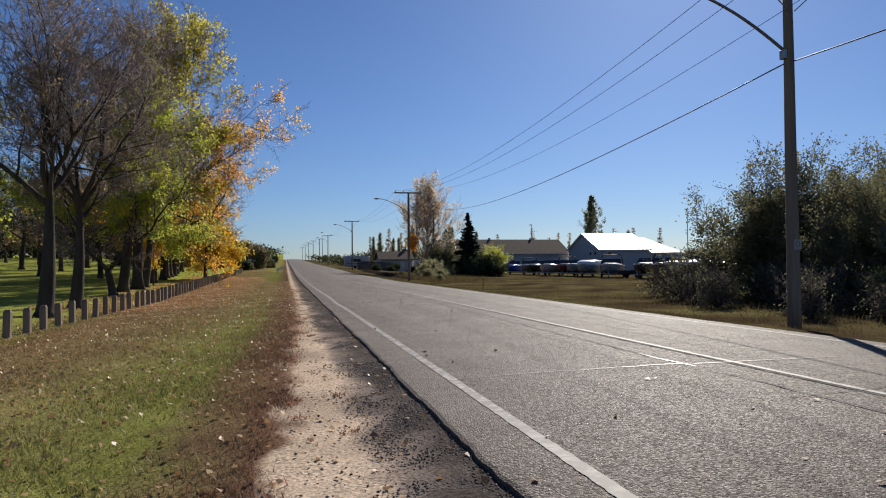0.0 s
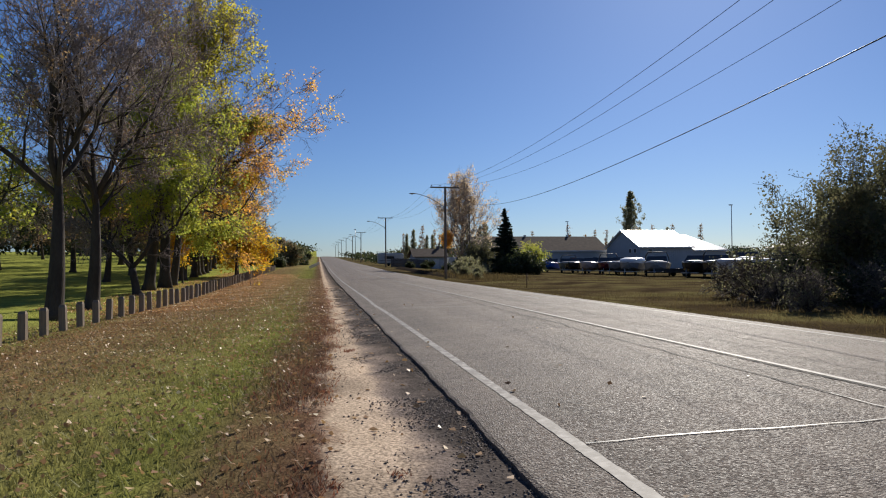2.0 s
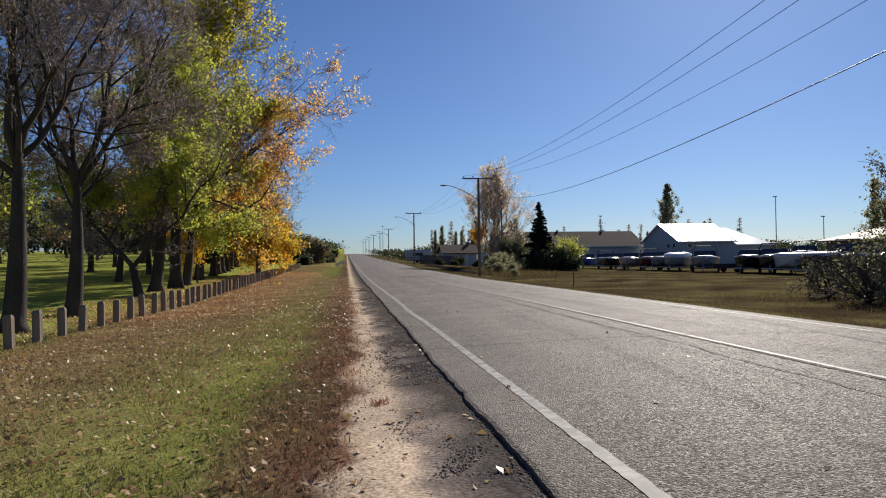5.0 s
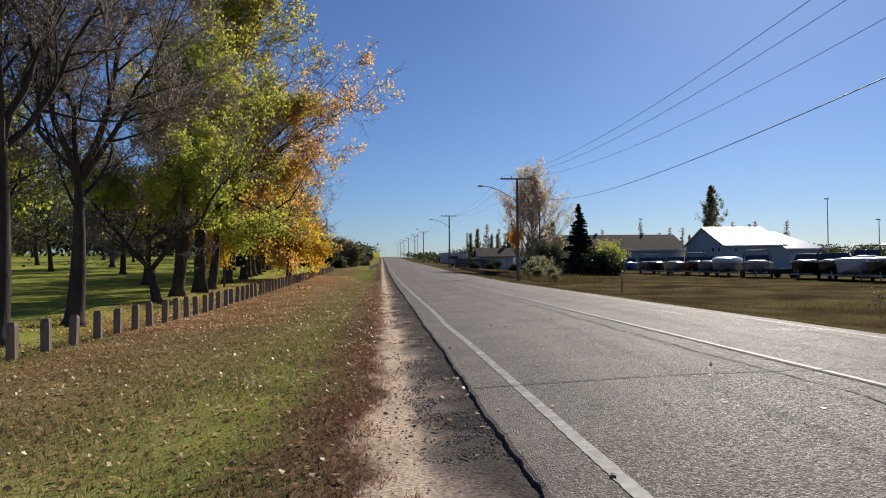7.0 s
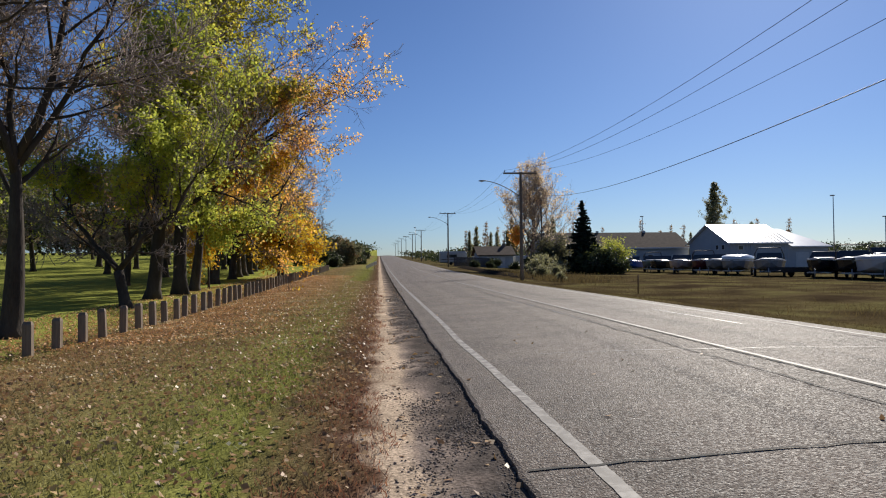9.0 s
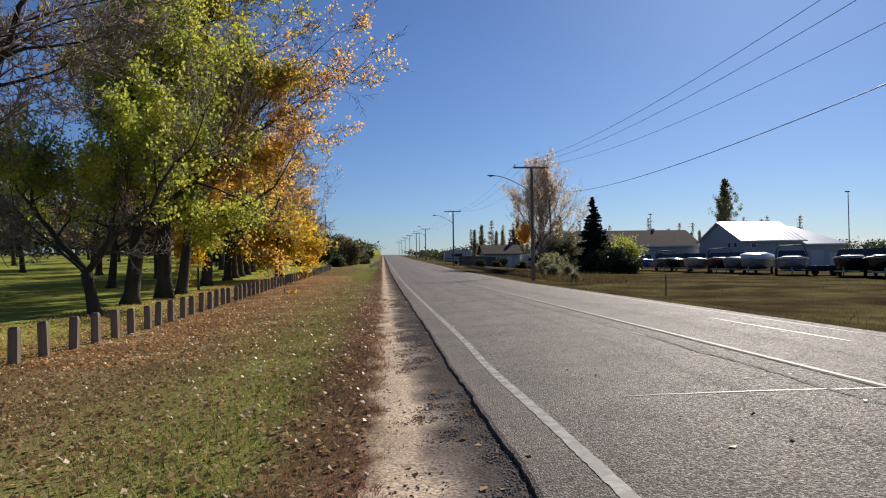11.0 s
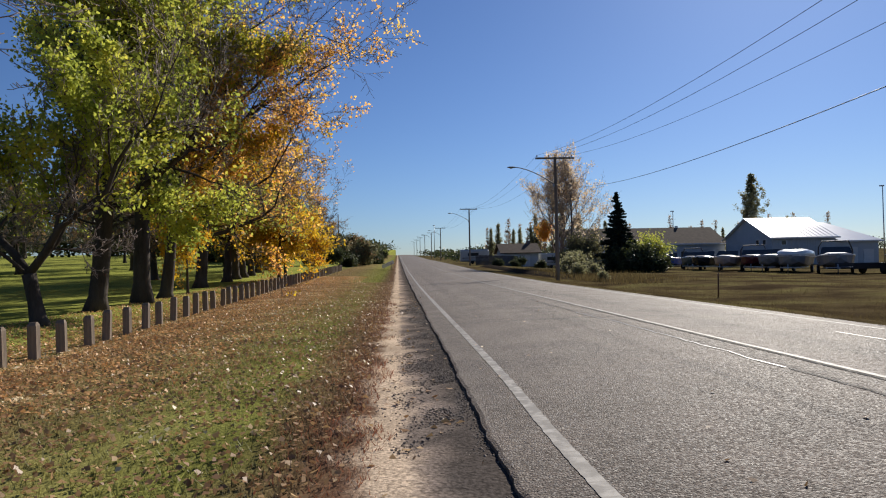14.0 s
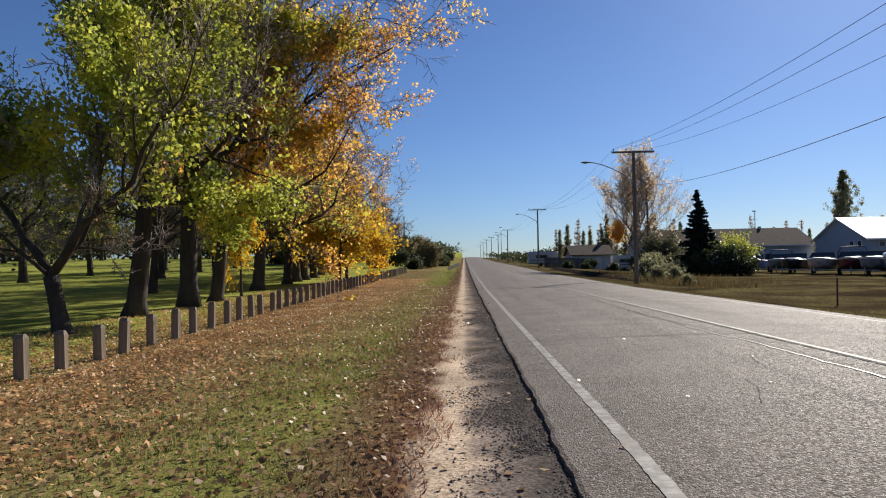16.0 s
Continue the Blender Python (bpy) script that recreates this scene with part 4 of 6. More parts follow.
def build_park_background():
    # bare and brown trees deep in the park, four shapes repeated
    protos = []
    for k in range(3):
        tr = flare(4.5 + k, 0.24 + 0.03 * k, (0.2, -0.1), bow=0.1)
        limbs = ring_limbs(40 + k, 8, 0.5, 1.0, 4.6 + 0.5 * k, 0.1, 0.3, 1.4)
        out, tips = grow(40 + k, None, tr, limbs, (6, 5, 4, 3), (0.52, 0.52, 0.5, 0.5), 0.18, 0.03)
        lf = (M_LEAF_BROWN, M_LEAF_GREEN, M_LEAF_DARK)[k]
        protos.append((out, tips, lf))
    spots = []
    rg = random.Random(77)
    for row, (x, dy) in enumerate(((-17, 15), (-25, 13), (-34, 14), (-44, 13), (-56, 13), (-70, 14))):
        y = 34 + 5 * row + rg.uniform(0, 8)
        while y < 150:
            spots.append((x + rg.uniform(-2.5, 2.5), y))
            y += dy * rg.uniform(0.8, 1.5)
    made = [None] * 3
    for i, (x, y) in enumerate(spots):
        k = rg.choice((0, 0, 1, 2))
        z = float(land(x, y)) - 0.1
        s, rz = rg.uniform(0.85, 1.25), rg.uniform(0, 360)
        if made[k] is None:
            out, tips, lf = protos[k]
            made[k] = tree("park_tree", (x, y, z), ("bare brown park tree standing on mown lawn", "park tree with fading green leaves on mown lawn", "dark leafy park tree standing on mown lawn")[k], out, tips, twig=M_TWIG_DARK, leaf=lf, leaf_n=(1200, 3500, 4500)[k], leaf_size=0.16, seed=40 + k, group="trees in the park", clump=0.3, rz=rz)
        else:
            copy_thing(made[k], pose(x, y, z, 0, 0, rz) @ Matrix.Scale(s, 4))


def shrub(name, at, label, w, d, h, leaf, n, size, seed, group="", category="shrub", stems=9, twig=M_TWIG_DARK, droop=0.0, clump=None):
    rg = random.Random(seed)
    limbs = []
    tr = [((0, 0, 0), 0.06), ((0, 0, 0.1), 0.06), ((0, 0, 0.2), 0.05)]
    for i in range(stems):
        a = math.tau * i / stems + rg.uniform(-0.3, 0.3)
        k = rg.uniform(0.25, 1.0)
        v = Vector((math.cos(a) * w / 2 * k, math.sin(a) * d / 2 * k, h * (1.05 - 0.5 * k)))
        limbs.append((rg.random(), v, v.length * 0.82, 0.035 + 0.012 * h / 3))
    out, tips = grow(seed, None, tr, limbs, (6, 5, 4), (0.42, 0.48, 0.5), 0.2, 0.02, reach=0.82)
    return tree(name, at, label, out, tips, twig=twig, leaf=leaf, leaf_n=n, leaf_size=size, seed=seed, category=category, group=group, clump=clump or 0.12 + h * 0.035, droop=droop, gap=1.6)


def conifer(name, at, label, H, R, seed, leaf=M_NEEDLE, n_whorl=26, category="spruce tree"):
    rg = random.Random(seed)
    t = thing(name, at, label, category)
    part("trunk", tubes("trunk", [([Vector((0, 0, 0)), Vector((0, 0, H * 0.5)), Vector((0, 0, H))], [H * 0.018, H * 0.011, 0.01])], 8, M_BARK), None, t)
    lines, P = [], []
    for k in range(n_whorl):
        f = k / (n_whorl - 1)
        z = 0.25 + (H - 0.45) * f
        L = R * (1 - f) ** 1.0 * rg.uniform(0.75, 1.15) + 0.1
        for i in range(9 if f < 0.7 else 6):
            a = i * math.tau / 9 + k * 0.7 + rg.uniform(-0.25, 0.25)
            l = L * rg.uniform(0.6, 1.2)
            zb = z + rg.uniform(-0.22, 0.22)
            q = [Vector((math.cos(a) * l * u, math.sin(a) * l * u, zb - 0.28 * l * u + 0.22 * l * u * u)) for u in (0, 0.35, 0.7, 1.0)]
            lines.append((q, [0.02, 0.014, 0.009, 0.004]))
            m = int(16 + 44 * l)
            for _ in range(m):
                u = rg.uniform(0.12, 1.03)
                w = 0.28 * l * (1.05 - u) + 0.04
                o = rg.uniform(-w, w)
                P.append((math.cos(a) * l * u - math.sin(a) * o, math.sin(a) * l * u + math.cos(a) * o, zb - 0.28 * l * u + 0.22 * l * u * u - abs(o) * 0.25 + rg.gauss(0, 0.03)))
    tagged(part("boughs", tubes("boughs", lines, 3, M_TWIG_DARK), None, t), kind="stuff")
    tagged(part("needles", flakes("needles", P, 0.2, leaf, np.random.default_rng(seed), 0.5, 2.2), None, t), kind="stuff")
    return t


def poplar(name, at, label, H, R, seed, leaf, n, group=""):
    rg = random.Random(seed)
    tr = [((0.1 * math.sin(i), 0, H * 0.95 * i / 8), 0.011 * H * (1 - 0.95 * i / 8)) for i in range(9)]
    limbs = []
    for i in range(54):
        f = 0.05 + 0.93 * i / 53
        a = i * 2.4
        r = R * min(1, 0.55 + f * 2.2) * (1 - f) ** 0.95 * rg.uniform(0.55, 1.3) + 0.12
        limbs.append((f, (math.cos(a), math.sin(a), 1.25), r * 1.35, 0.03))
    out, tips = grow(seed, None, tr, limbs, (5, 4), (0.4, 0.5), 0.12, 0.1, (18, 40))
    return tree(name, at, label, out, tips, bark=M_TWIG, twig=M_TWIG, leaf=leaf, leaf_n=n, leaf_size=0.22, seed=seed, category="poplar tree", group=group, clump=0.22, gap=3.0)


build_park_trees()
build_park_background()

# right of the road: willow thicket beside the near pole
willow = shrub("willow_tree", ground_at(22.8, 27.2), "bushy willow with grey-green narrow leaves behind the roadside pole", 10.0, 9.0, 7.4, M_LEAF_WILLOW, 66000, 0.08, 21, "willows by the road", "willow tree", stems=34, twig=M_TWIG_DARK, droop=0.5, clump=0.2)
# low filler scrub: its dark leaves paint the shade under the willow
s3 = shrub("shade_toned_thicket", ground_at(19.2, 28.2), "low thicket under the willow, leaves coloured dark for the shade there", 4.2, 3.6, 1.7, M_LEAF_DARK, 7000, 0.07, 35, "scrub beside the willow", stems=16)
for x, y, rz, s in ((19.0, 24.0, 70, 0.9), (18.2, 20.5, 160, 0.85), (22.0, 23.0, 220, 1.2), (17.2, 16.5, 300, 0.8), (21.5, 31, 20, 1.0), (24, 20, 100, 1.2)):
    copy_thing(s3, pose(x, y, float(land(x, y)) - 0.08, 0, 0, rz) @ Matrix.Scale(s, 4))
for x, y, rz, s in ((26.5, 23.5, 130, 1.0), (20.8, 20.5, 250, 0.72), (31, 29, 40, 1.15)):
    copy_thing(willow, pose(x, y, float(land(x, y)) - 0.1, 0, 0, rz) @ Matrix.Scale(s, 4))
s1 = shrub("bare_shrub", ground_at(17.2, 27.5), "tangled leafless brown shrub at the field's edge", 3.6, 3.2, 2.3, M_LEAF_POPLAR, 700, 0.05, 22, "scrub beside the willow", stems=14)
for x, y, rz, s in ((15.4, 22.5, 80, 0.75), (16.8, 19.2, 190, 0.85), (14.6, 17.0, 290, 0.7), (18.5, 31.0, 20, 0.9), (17.5, 14.8, 120, 0.9), (16.2, 25.0, 230, 0.7), (18.2, 22.0, 310, 0.9), (17.8, 17.5, 45, 0.8), (19.8, 24.5, 150, 0.9), (15.6, 15.2, 260, 0.6)):
    copy_thing(s1, pose(x, y, float(land(x, y)) - 0.08, 0, 0, rz) @ Matrix.Scale(s, 4))
# right-hand shade mass, made as scrub with the shade in its leaf colour
s2 = shrub("shade_toned_thicket", ground_at(19.5, 14.5), "dense roadside thicket, leaves coloured dark for its own shade", 5.0, 4.0, 4.2, M_LEAF_DARK, 14000, 0.1, 23, "scrub beside the willow", stems=14)
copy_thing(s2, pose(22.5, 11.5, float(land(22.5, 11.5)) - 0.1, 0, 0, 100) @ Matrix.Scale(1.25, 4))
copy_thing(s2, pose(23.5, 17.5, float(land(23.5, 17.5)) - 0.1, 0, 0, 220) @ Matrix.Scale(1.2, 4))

# cottonwood, spruce and bushes by the second pole
tr = flare(9.5, 0.3, (0.3, 0.0), bow=0.15)
limbs = ring_limbs(24, 24, 0.1, 1.0, 7.0, 0.11, 0.8, 2.2)
out, tips = grow(24, None, tr, limbs, (7, 5, 4), (0.42, 0.5, 0.5), 0.14, 0.12, (18, 45))
tree("cottonwood_tree", ground_at(21.6, 106), "tall narrow cottonwood thinning to tan and orange leaves", out, tips, bark=M_TWIG, twig=M_TWIG, leaf=[(M_LEAF_COTTON, 13000, 0.15, None), (M_LEAF_ORANGE, 2200, 0.18, lambda p: p[2] < 6.0 and p[0] < -1.2)], seed=24, category="cottonwood tree", clump=0.28, gap=1.6)
conifer("spruce_tree", ground_at(26.4, 97.5), "dark green pointed spruce beside a yellowing bush", 9.6, 3.2, 25, n_whorl=30)
shrub("grey_green_bush", ground_at(23.6, 101.5), "tall loose grey-green bush between cottonwood and spruce", 5.2, 4.6, 6.4, M_LEAF_WILLOW, 9000, 0.16, 36, stems=20)
b1 = shrub("yellow_green_bush", ground_at(30.2, 97.5), "round bush with yellow-green leaves beside the spruce", 4.6, 4.6, 5.4, [(M_LEAF_GREEN, 8500, 0.13, None)], 0, 0.17, 26, stems=16)
b2 = shrub("dark_bush", ground_at(26.4, 94.5), "dark green bush under the spruce at the field's edge", 5.6, 4.0, 3.2, M_LEAF_DARK, 9000, 0.16, 27, "bushes by the spruce", stems=14)
for x, y, rz, s in ((28.3, 94.0, 60, 1.3), (20.5, 97, 120, 0.8), (16.5, 127, 40, 0.45), (19.5, 128.5, 140, 0.4), (23.5, 127, 240, 0.5), (29, 128, 30, 1.0), (33, 133, 130, 1.2), (27, 146, 210, 1.3), (20.5, 131, 320, 0.6)):
    copy_thing(b2, pose(x, y, float(land(x, y)) - 0.1, 0, 0, rz) @ Matrix.Diagonal((s, s, s * (0.85 + 0.3 * ((x * 7) % 1)), 1)))
b3 = shrub("dry_bush", ground_at(17.5, 84), "dry olive-brown roadside bush", 3.6, 3.2, 2.6, M_LEAF_POPLAR, 2500, 0.13, 28, "dry bushes by the second pole", stems=12)
for x, y, rz, s in ((16.2, 80, 60, 0.8), (15.2, 74.5, 200, 0.55), (19.5, 90, 120, 1.0), (17.4, 77, 10, 0.5), (18.6, 82, 100, 0.6), (21.5, 91, 33, 0.7), (14.8, 66, 77, 0.35)):
    copy_thing(b3, pose(x, y, float(land(x, y)) - 0.1, 0, 0, rz) @ Matrix.Scale(s, 4))

# columnar poplars
poplar("poplar_tree", ground_at(73.6, 153.5), "tall dark columnar poplar behind the white-roofed shop", 19.2, 4.8, 29, M_LEAF_POPLAR, 9500, "poplars behind the shop")
pp = poplar("poplar_tree", ground_at(47, 190), "columnar poplar with dull olive leaves", 12.5, 1.7, 30, M_LEAF_POPLAR, 2600, "windbreak poplars")
pb = poplar("poplar_tree", ground_at(54, 195), "bare columnar poplar with a few brown leaves", 12.0, 1.5, 31, M_LEAF_BROWN, 500, "windbreak poplars")
rg = random.Random(9)
for i in range(26):
    f = i / 25
    x, y = 32 + 85 * f + rg.uniform(-1, 1), 208 - 14 * f + rg.uniform(-3, 3)
    copy_thing(pb if rg.random() < 0.72 else pp, pose(x, y, float(land(x, y)) - 0.6, 0, 0, rg.uniform(0, 360)) @ Matrix.Scale(rg.uniform(0.75, 1.12), 4))
for i in range(15):
    x, y = 21.5 + 1.25 * i + rg.uniform(-0.5, 0.5), 178 - 1.5 * i + rg.uniform(-3, 3)
    copy_thing(pp if i % 3 else pb, pose(x, y, float(land(x, y)) - 0.4, 0, 0, rg.uniform(0, 360)) @ Matrix.Scale(rg.uniform(0.7, 1.02), 4))
copy_thing(pp, pose(86, 106, float(land(86, 106)) - 0.3, 0, 0, 33) @ Matrix.Scale(1.2, 4))
copy_thing(pp, pose(90, 108, float(land(90, 108)) - 0.3, 0, 0, 99) @ Matrix.Scale(0.95, 4))

# far left: dark scrub where the verge narrows, and a round bush by the road
for i, (x, y, s) in enumerate(((-16, 118, 1.3), (-13, 126, 1.35), (-18, 132, 1.6), (-11, 140, 1.3), (-14.5, 148, 1.5), (-9.5, 156, 1.2), (-20, 124, 1.4), (-23, 112, 1.5), (-12, 166, 1.5), (-9, 176, 1.2), (-16, 104, 1.0), (-19, 100, 1.1))):
    copy_thing(b2, pose(x, y, float(land(x, y)) - 0.2, 0, 0, 47 * i) @ Matrix.Scale(s, 4))
for i, (x, y, s) in enumerate(((-8.5, 150, 1.1), (-6.5, 158, 1.0), (-9.5, 163, 1.2), (-5.5, 170, 1.0), (-8, 182, 1.2), (-4.5, 190, 1.0), (-6, 205, 1.1), (-10.5, 138, 1.1), (-9.6, 120, 0.9), (-10, 98, 0.6), (-6.5, 112, 0.6), (-8.5, 108, 0.7), (-5.0, 128, 0.7), (-7.2, 118, 0.8), (-4.0, 140, 0.8), (-6.5, 146, 1.0))):
    copy_thing(b2, pose(x, y, float(land(x, y)) - 0.15, 0, 0, 61 * i) @ Matrix.Scale(s, 4))
rb = shrub("round_bush", ground_at(-5.2, 122), "rounded bush with thin brown-green crown by the road", 5.2, 5.0, 4.6, [(M_LEAF_WILLOW, 6000, 0.17, None), (M_LEAF_BROWN, 1500, 0.15, None)], 0, 0.17, 33, stems=16)
copy_thing(rb, pose(-7.5, 132, float(land(-7.5, 132)) - 0.2, 0, 0, 100) @ Matrix.Scale(1.1, 4))
lp = thing("utility_pole", ground_at(-12.5, 165), "thin bare wooden pole beyond the park", "utility pole")
part("pole", tubes("pole", [([Vector((0, 0, 0)), Vector((0, 0, 8.6))], [0.14, 0.1])], 8, M_POLE), None, lp)


# ---- buildings ----
def wall_box(parent, x0, x1, y0, y1, z0, z1, material, t=0.2, label=""):
    """Four walls with thickness, each a part."""
    part("wall", boxm(x0, x1, y0, y0 + t, z0, z1), material, parent, label)
    part("wall", boxm(x0, x1, y1 - t, y1, z0, z1), material, parent, label)
    part("wall", boxm(x0, x0 + t, y0 + t, y1 - t, z0, z1), material, parent, label)
    part("wall", boxm(x1 - t, x1, y0 + t, y1 - t, z0, z1), material, parent, label)


def roof_slab(parent, quad, material, label="", t=0.14, name="roof"):
    """One sloping roof plane of that thickness over three or four corners."""
    q = [Vector(p) for p in quad]
    n = (q[1] - q[0]).cross(q[2] - q[0]).normalized()
    if n.z < 0:
        n = -n
    bm = bmesh.new()
    lo, hi = [bm.verts.new(p) for p in q], [bm.verts.new(p + n * t) for p in q]
    k = len(q)
    bm.faces.new(hi)
    bm.faces.new(lo[::-1])
    for i in range(k):
        bm.faces.new((lo[i], lo[(i + 1) % k], hi[(i + 1) % k], hi[i]))
    bmesh.ops.recalc_face_normals(bm, faces=bm.faces[:])
    return part(name, bm, material, parent, label)


def gable(parent, x, y0, y1, ym, z0, z1, material, t=0.2):
    bm = bmesh.new()
    v = [bm.verts.new((xx, y, z)) for xx in (x, x + t) for y, z in ((y0, z0), (y1, z0), (ym, z1))]
    for f in ((0, 2, 1), (3, 4, 5), (0, 1, 4, 3), (1, 2, 5, 4), (2, 0, 3, 5)):
        bm.faces.new([v[i] for i in f])
    bmesh.ops.recalc_face_normals(bm, faces=bm.faces[:])
    part("gable", bm, material, parent)


def window(parent, x0, x1, y0, y1, z0, z1):
    """A framed pane set on a wall; the thin side is the wall's direction."""
    w = part("window", boxm(x0, x1, y0, y1, z0, z1, 0.01), M_TRIM, parent, "white window frame")
    if x1 - x0 < y1 - y0:
        part("pane", boxm(x0 - 0.01, x0 - 0.002, y0 + 0.09, y1 - 0.09, z0 + 0.09, z1 - 0.09), M_GLASS, w, "dark glass pane")
    else:
        part("pane", boxm(x0 + 0.09, x1 - 0.09, y0 - 0.01, y0 - 0.002, z0 + 0.09, z1 - 0.09), M_GLASS, w, "dark glass pane")


def seams(parent, a0, a1, b0, b1, n, material):
    """Raised seams from eave line a0-a1 to ridge line b0-b1."""
    for i in range(n):
        f = (i + 0.5) / n
        p, q = Vector(a0).lerp(Vector(a1), f), Vector(b0).lerp(Vector(b1), f)
        part("roof_seam", tubes("roof_seam", [([p + Vector((0, 0, 0.17)), q + Vector((0, 0, 0.17))], [0.035, 0.035])], 4, material), None, parent)


def build_shop():
    g = -0.5
    s = thing("boat_shop", (0, 0, 0), "blue-grey metal-clad boat shop with a glaring white metal roof", "building")
    wall_box(s, 64, 75.4, 129.5, 145.5, g, 4.45, M_SIDING)
    wall_box(s, 75.42, 83.4, 129.9, 145.1, g, 3.7, M_SIDING)
    gable(s, 64.0, 129.5, 145.5, 137.5, 4.45, 7.95, M_SIDING)
    gable(s, 75.2, 129.5, 145.5, 137.5, 4.45, 7.95, M_SIDING)
    a = roof_slab(s, ((63.4, 128.9, 4.2), (75.9, 128.9, 4.2), (75.9, 137.5, 8.0), (63.4, 137.5, 8.0)), M_ROOF_METAL)
    roof_slab(s, ((63.4, 146.1, 4.2), (75.9, 146.1, 4.2), (75.9, 137.5, 8.0), (63.4, 137.5, 8.0)), M_ROOF_METAL)
    seams(a, (63.4, 128.9, 4.2), (75.9, 128.9, 4.2), (63.4, 137.5, 8.0), (75.9, 137.5, 8.0), 14, M_ROOF_METAL)
    b = roof_slab(s, ((75.92, 129.4, 3.5), (84.0, 129.4, 3.5), (78.5, 137.5, 7.1), (75.92, 137.5, 7.1)), M_ROOF_METAL)
    roof_slab(s, ((75.92, 145.6, 3.5), (84.0, 145.6, 3.5), (78.5, 137.5, 7.1), (75.92, 137.5, 7.1)), M_ROOF_METAL)
    roof_slab(s, ((84.0, 129.4, 3.5), (84.0, 145.6, 3.5), (78.5, 137.5, 7.1)), M_ROOF_METAL)
    for i in range(24):
        part("siding_rib", boxm(64.25 + i * 0.47, 64.30 + i * 0.47, 129.46, 129.51, g, 4.2), M_SIDING, s)
    for y in (131.2, 133.4):
        window(s, 63.94, 64.02, y, y + 1.1, 3.1, 4.1)
    window(s, 65.6, 66.6, 129.42, 129.48, 3.0, 3.9)
    for x, w, h in ((77.0, 2.6, 3.0), (80.6, 1.9, 2.6)):
        d = part("overhead_door", boxm(x, x + w, 129.84, 129.89, g, g + h, 0.01), M_SIDING_WHITE, s, "off-white sectional overhead door")
        for k in range(1, 4):
            part("door_panel", boxm(x + 0.1, x + w - 0.1, 129.80, 129.835, g + h * (k - 1) / 4 + 0.08, g + h * k / 4 - 0.02, 0.01), M_SIDING_WHITE, d)
    part("eave_trim", boxm(63.4, 75.9, 128.84, 128.895, 4.1, 4.36), M_TRIM, s, "white eave trim")
    part("eave_trim", boxm(75.95, 84.0, 129.34, 129.395, 3.42, 3.66), M_TRIM, s, "white eave trim")


def build_long_shed():
    g = -0.5
    s = thing("long_shed", (0, 0, 0), "long low grey building with a brown shingle roof", "building")
    wall_box(s, 34, 64.5, 147, 161, g, 4.0, M_SIDING)
    gable(s, 34, 147, 161, 154, 4.0, 7.2, M_SIDING)
    gable(s, 64.3, 147, 161, 154, 4.0, 7.2, M_SIDING)
    roof_slab(s, ((33.5, 146.4, 3.8), (65, 146.4, 3.8), (65, 154, 7.3), (33.5, 154, 7.3)), M_SHINGLE)
    roof_slab(s, ((33.5, 161.6, 3.8), (65, 161.6, 3.8), (65, 154, 7.3), (33.5, 154, 7.3)), M_SHINGLE)
    part("eave_trim", boxm(33.5, 65, 146.34, 146.395, 3.72, 3.95), M_TRIM, s, "pale eave trim")
    for x in (39, 44.5, 50, 55.5, 61):
        window(s, x, x + 1.4, 146.92, 146.98, 1.2, 2.5)
    for x in (47.0, 57.5):
        part("roof_vent", boxm(x, x + 0.5, 153.7, 154.2, 7.2, 7.75, 0.03), M_GALV, s, "grey roof vent")
    part("door", boxm(52.6, 53.6, 146.93, 146.98, g, g + 2.1, 0.01), M_SIDING_WHITE, s, "off-white door")


def build_hip_building():
    g = -0.5
    s = thing("hip_roof_office", (0, 0, 0), "brown low office with a pale hip roof", "building")
    x0, x1, y0, y1 = 68.5, 85.0, 83.0, 95.0
    wall_box(s, x0, x1, y0, y1, g, 3.25, M_SIDING_BROWN)
    e = ((x0 - 1.0, y0 - 1.0, 3.2), (x1 + 1, y0 - 1, 3.2), (x1 + 1, y1 + 1, 3.2), (x0 - 1, y1 + 1, 3.2))
    r = ((x0 + 5.5, 89, 5.2), (x1 - 5.5, 89, 5.2))
    roof_slab(s, (e[0], e[1], r[1], r[0]), M_ROOF_TAN)
    roof_slab(s, (e[3], e[2], r[1], r[0]), M_ROOF_TAN)
    roof_slab(s, (e[0], e[3], r[0]), M_ROOF_TAN)
    roof_slab(s, (e[1], e[2], r[1]), M_ROOF_TAN)
    for x in (x0 + 2, x0 + 6, x0 + 10):
        window(s, x, x + 1.8, y0 - 0.07, y0 - 0.01, 0.8, 2.3)
    for y in (y0 + 3, y0 + 7):
        window(s, x0 - 0.07, x0 - 0.01, y, y + 1.6, 0.8, 2.3)


P_CAMPER = mat("dull_camper_white", (0.42, 0.42, 0.4), 0.5, var=0.15, scale=0.8)


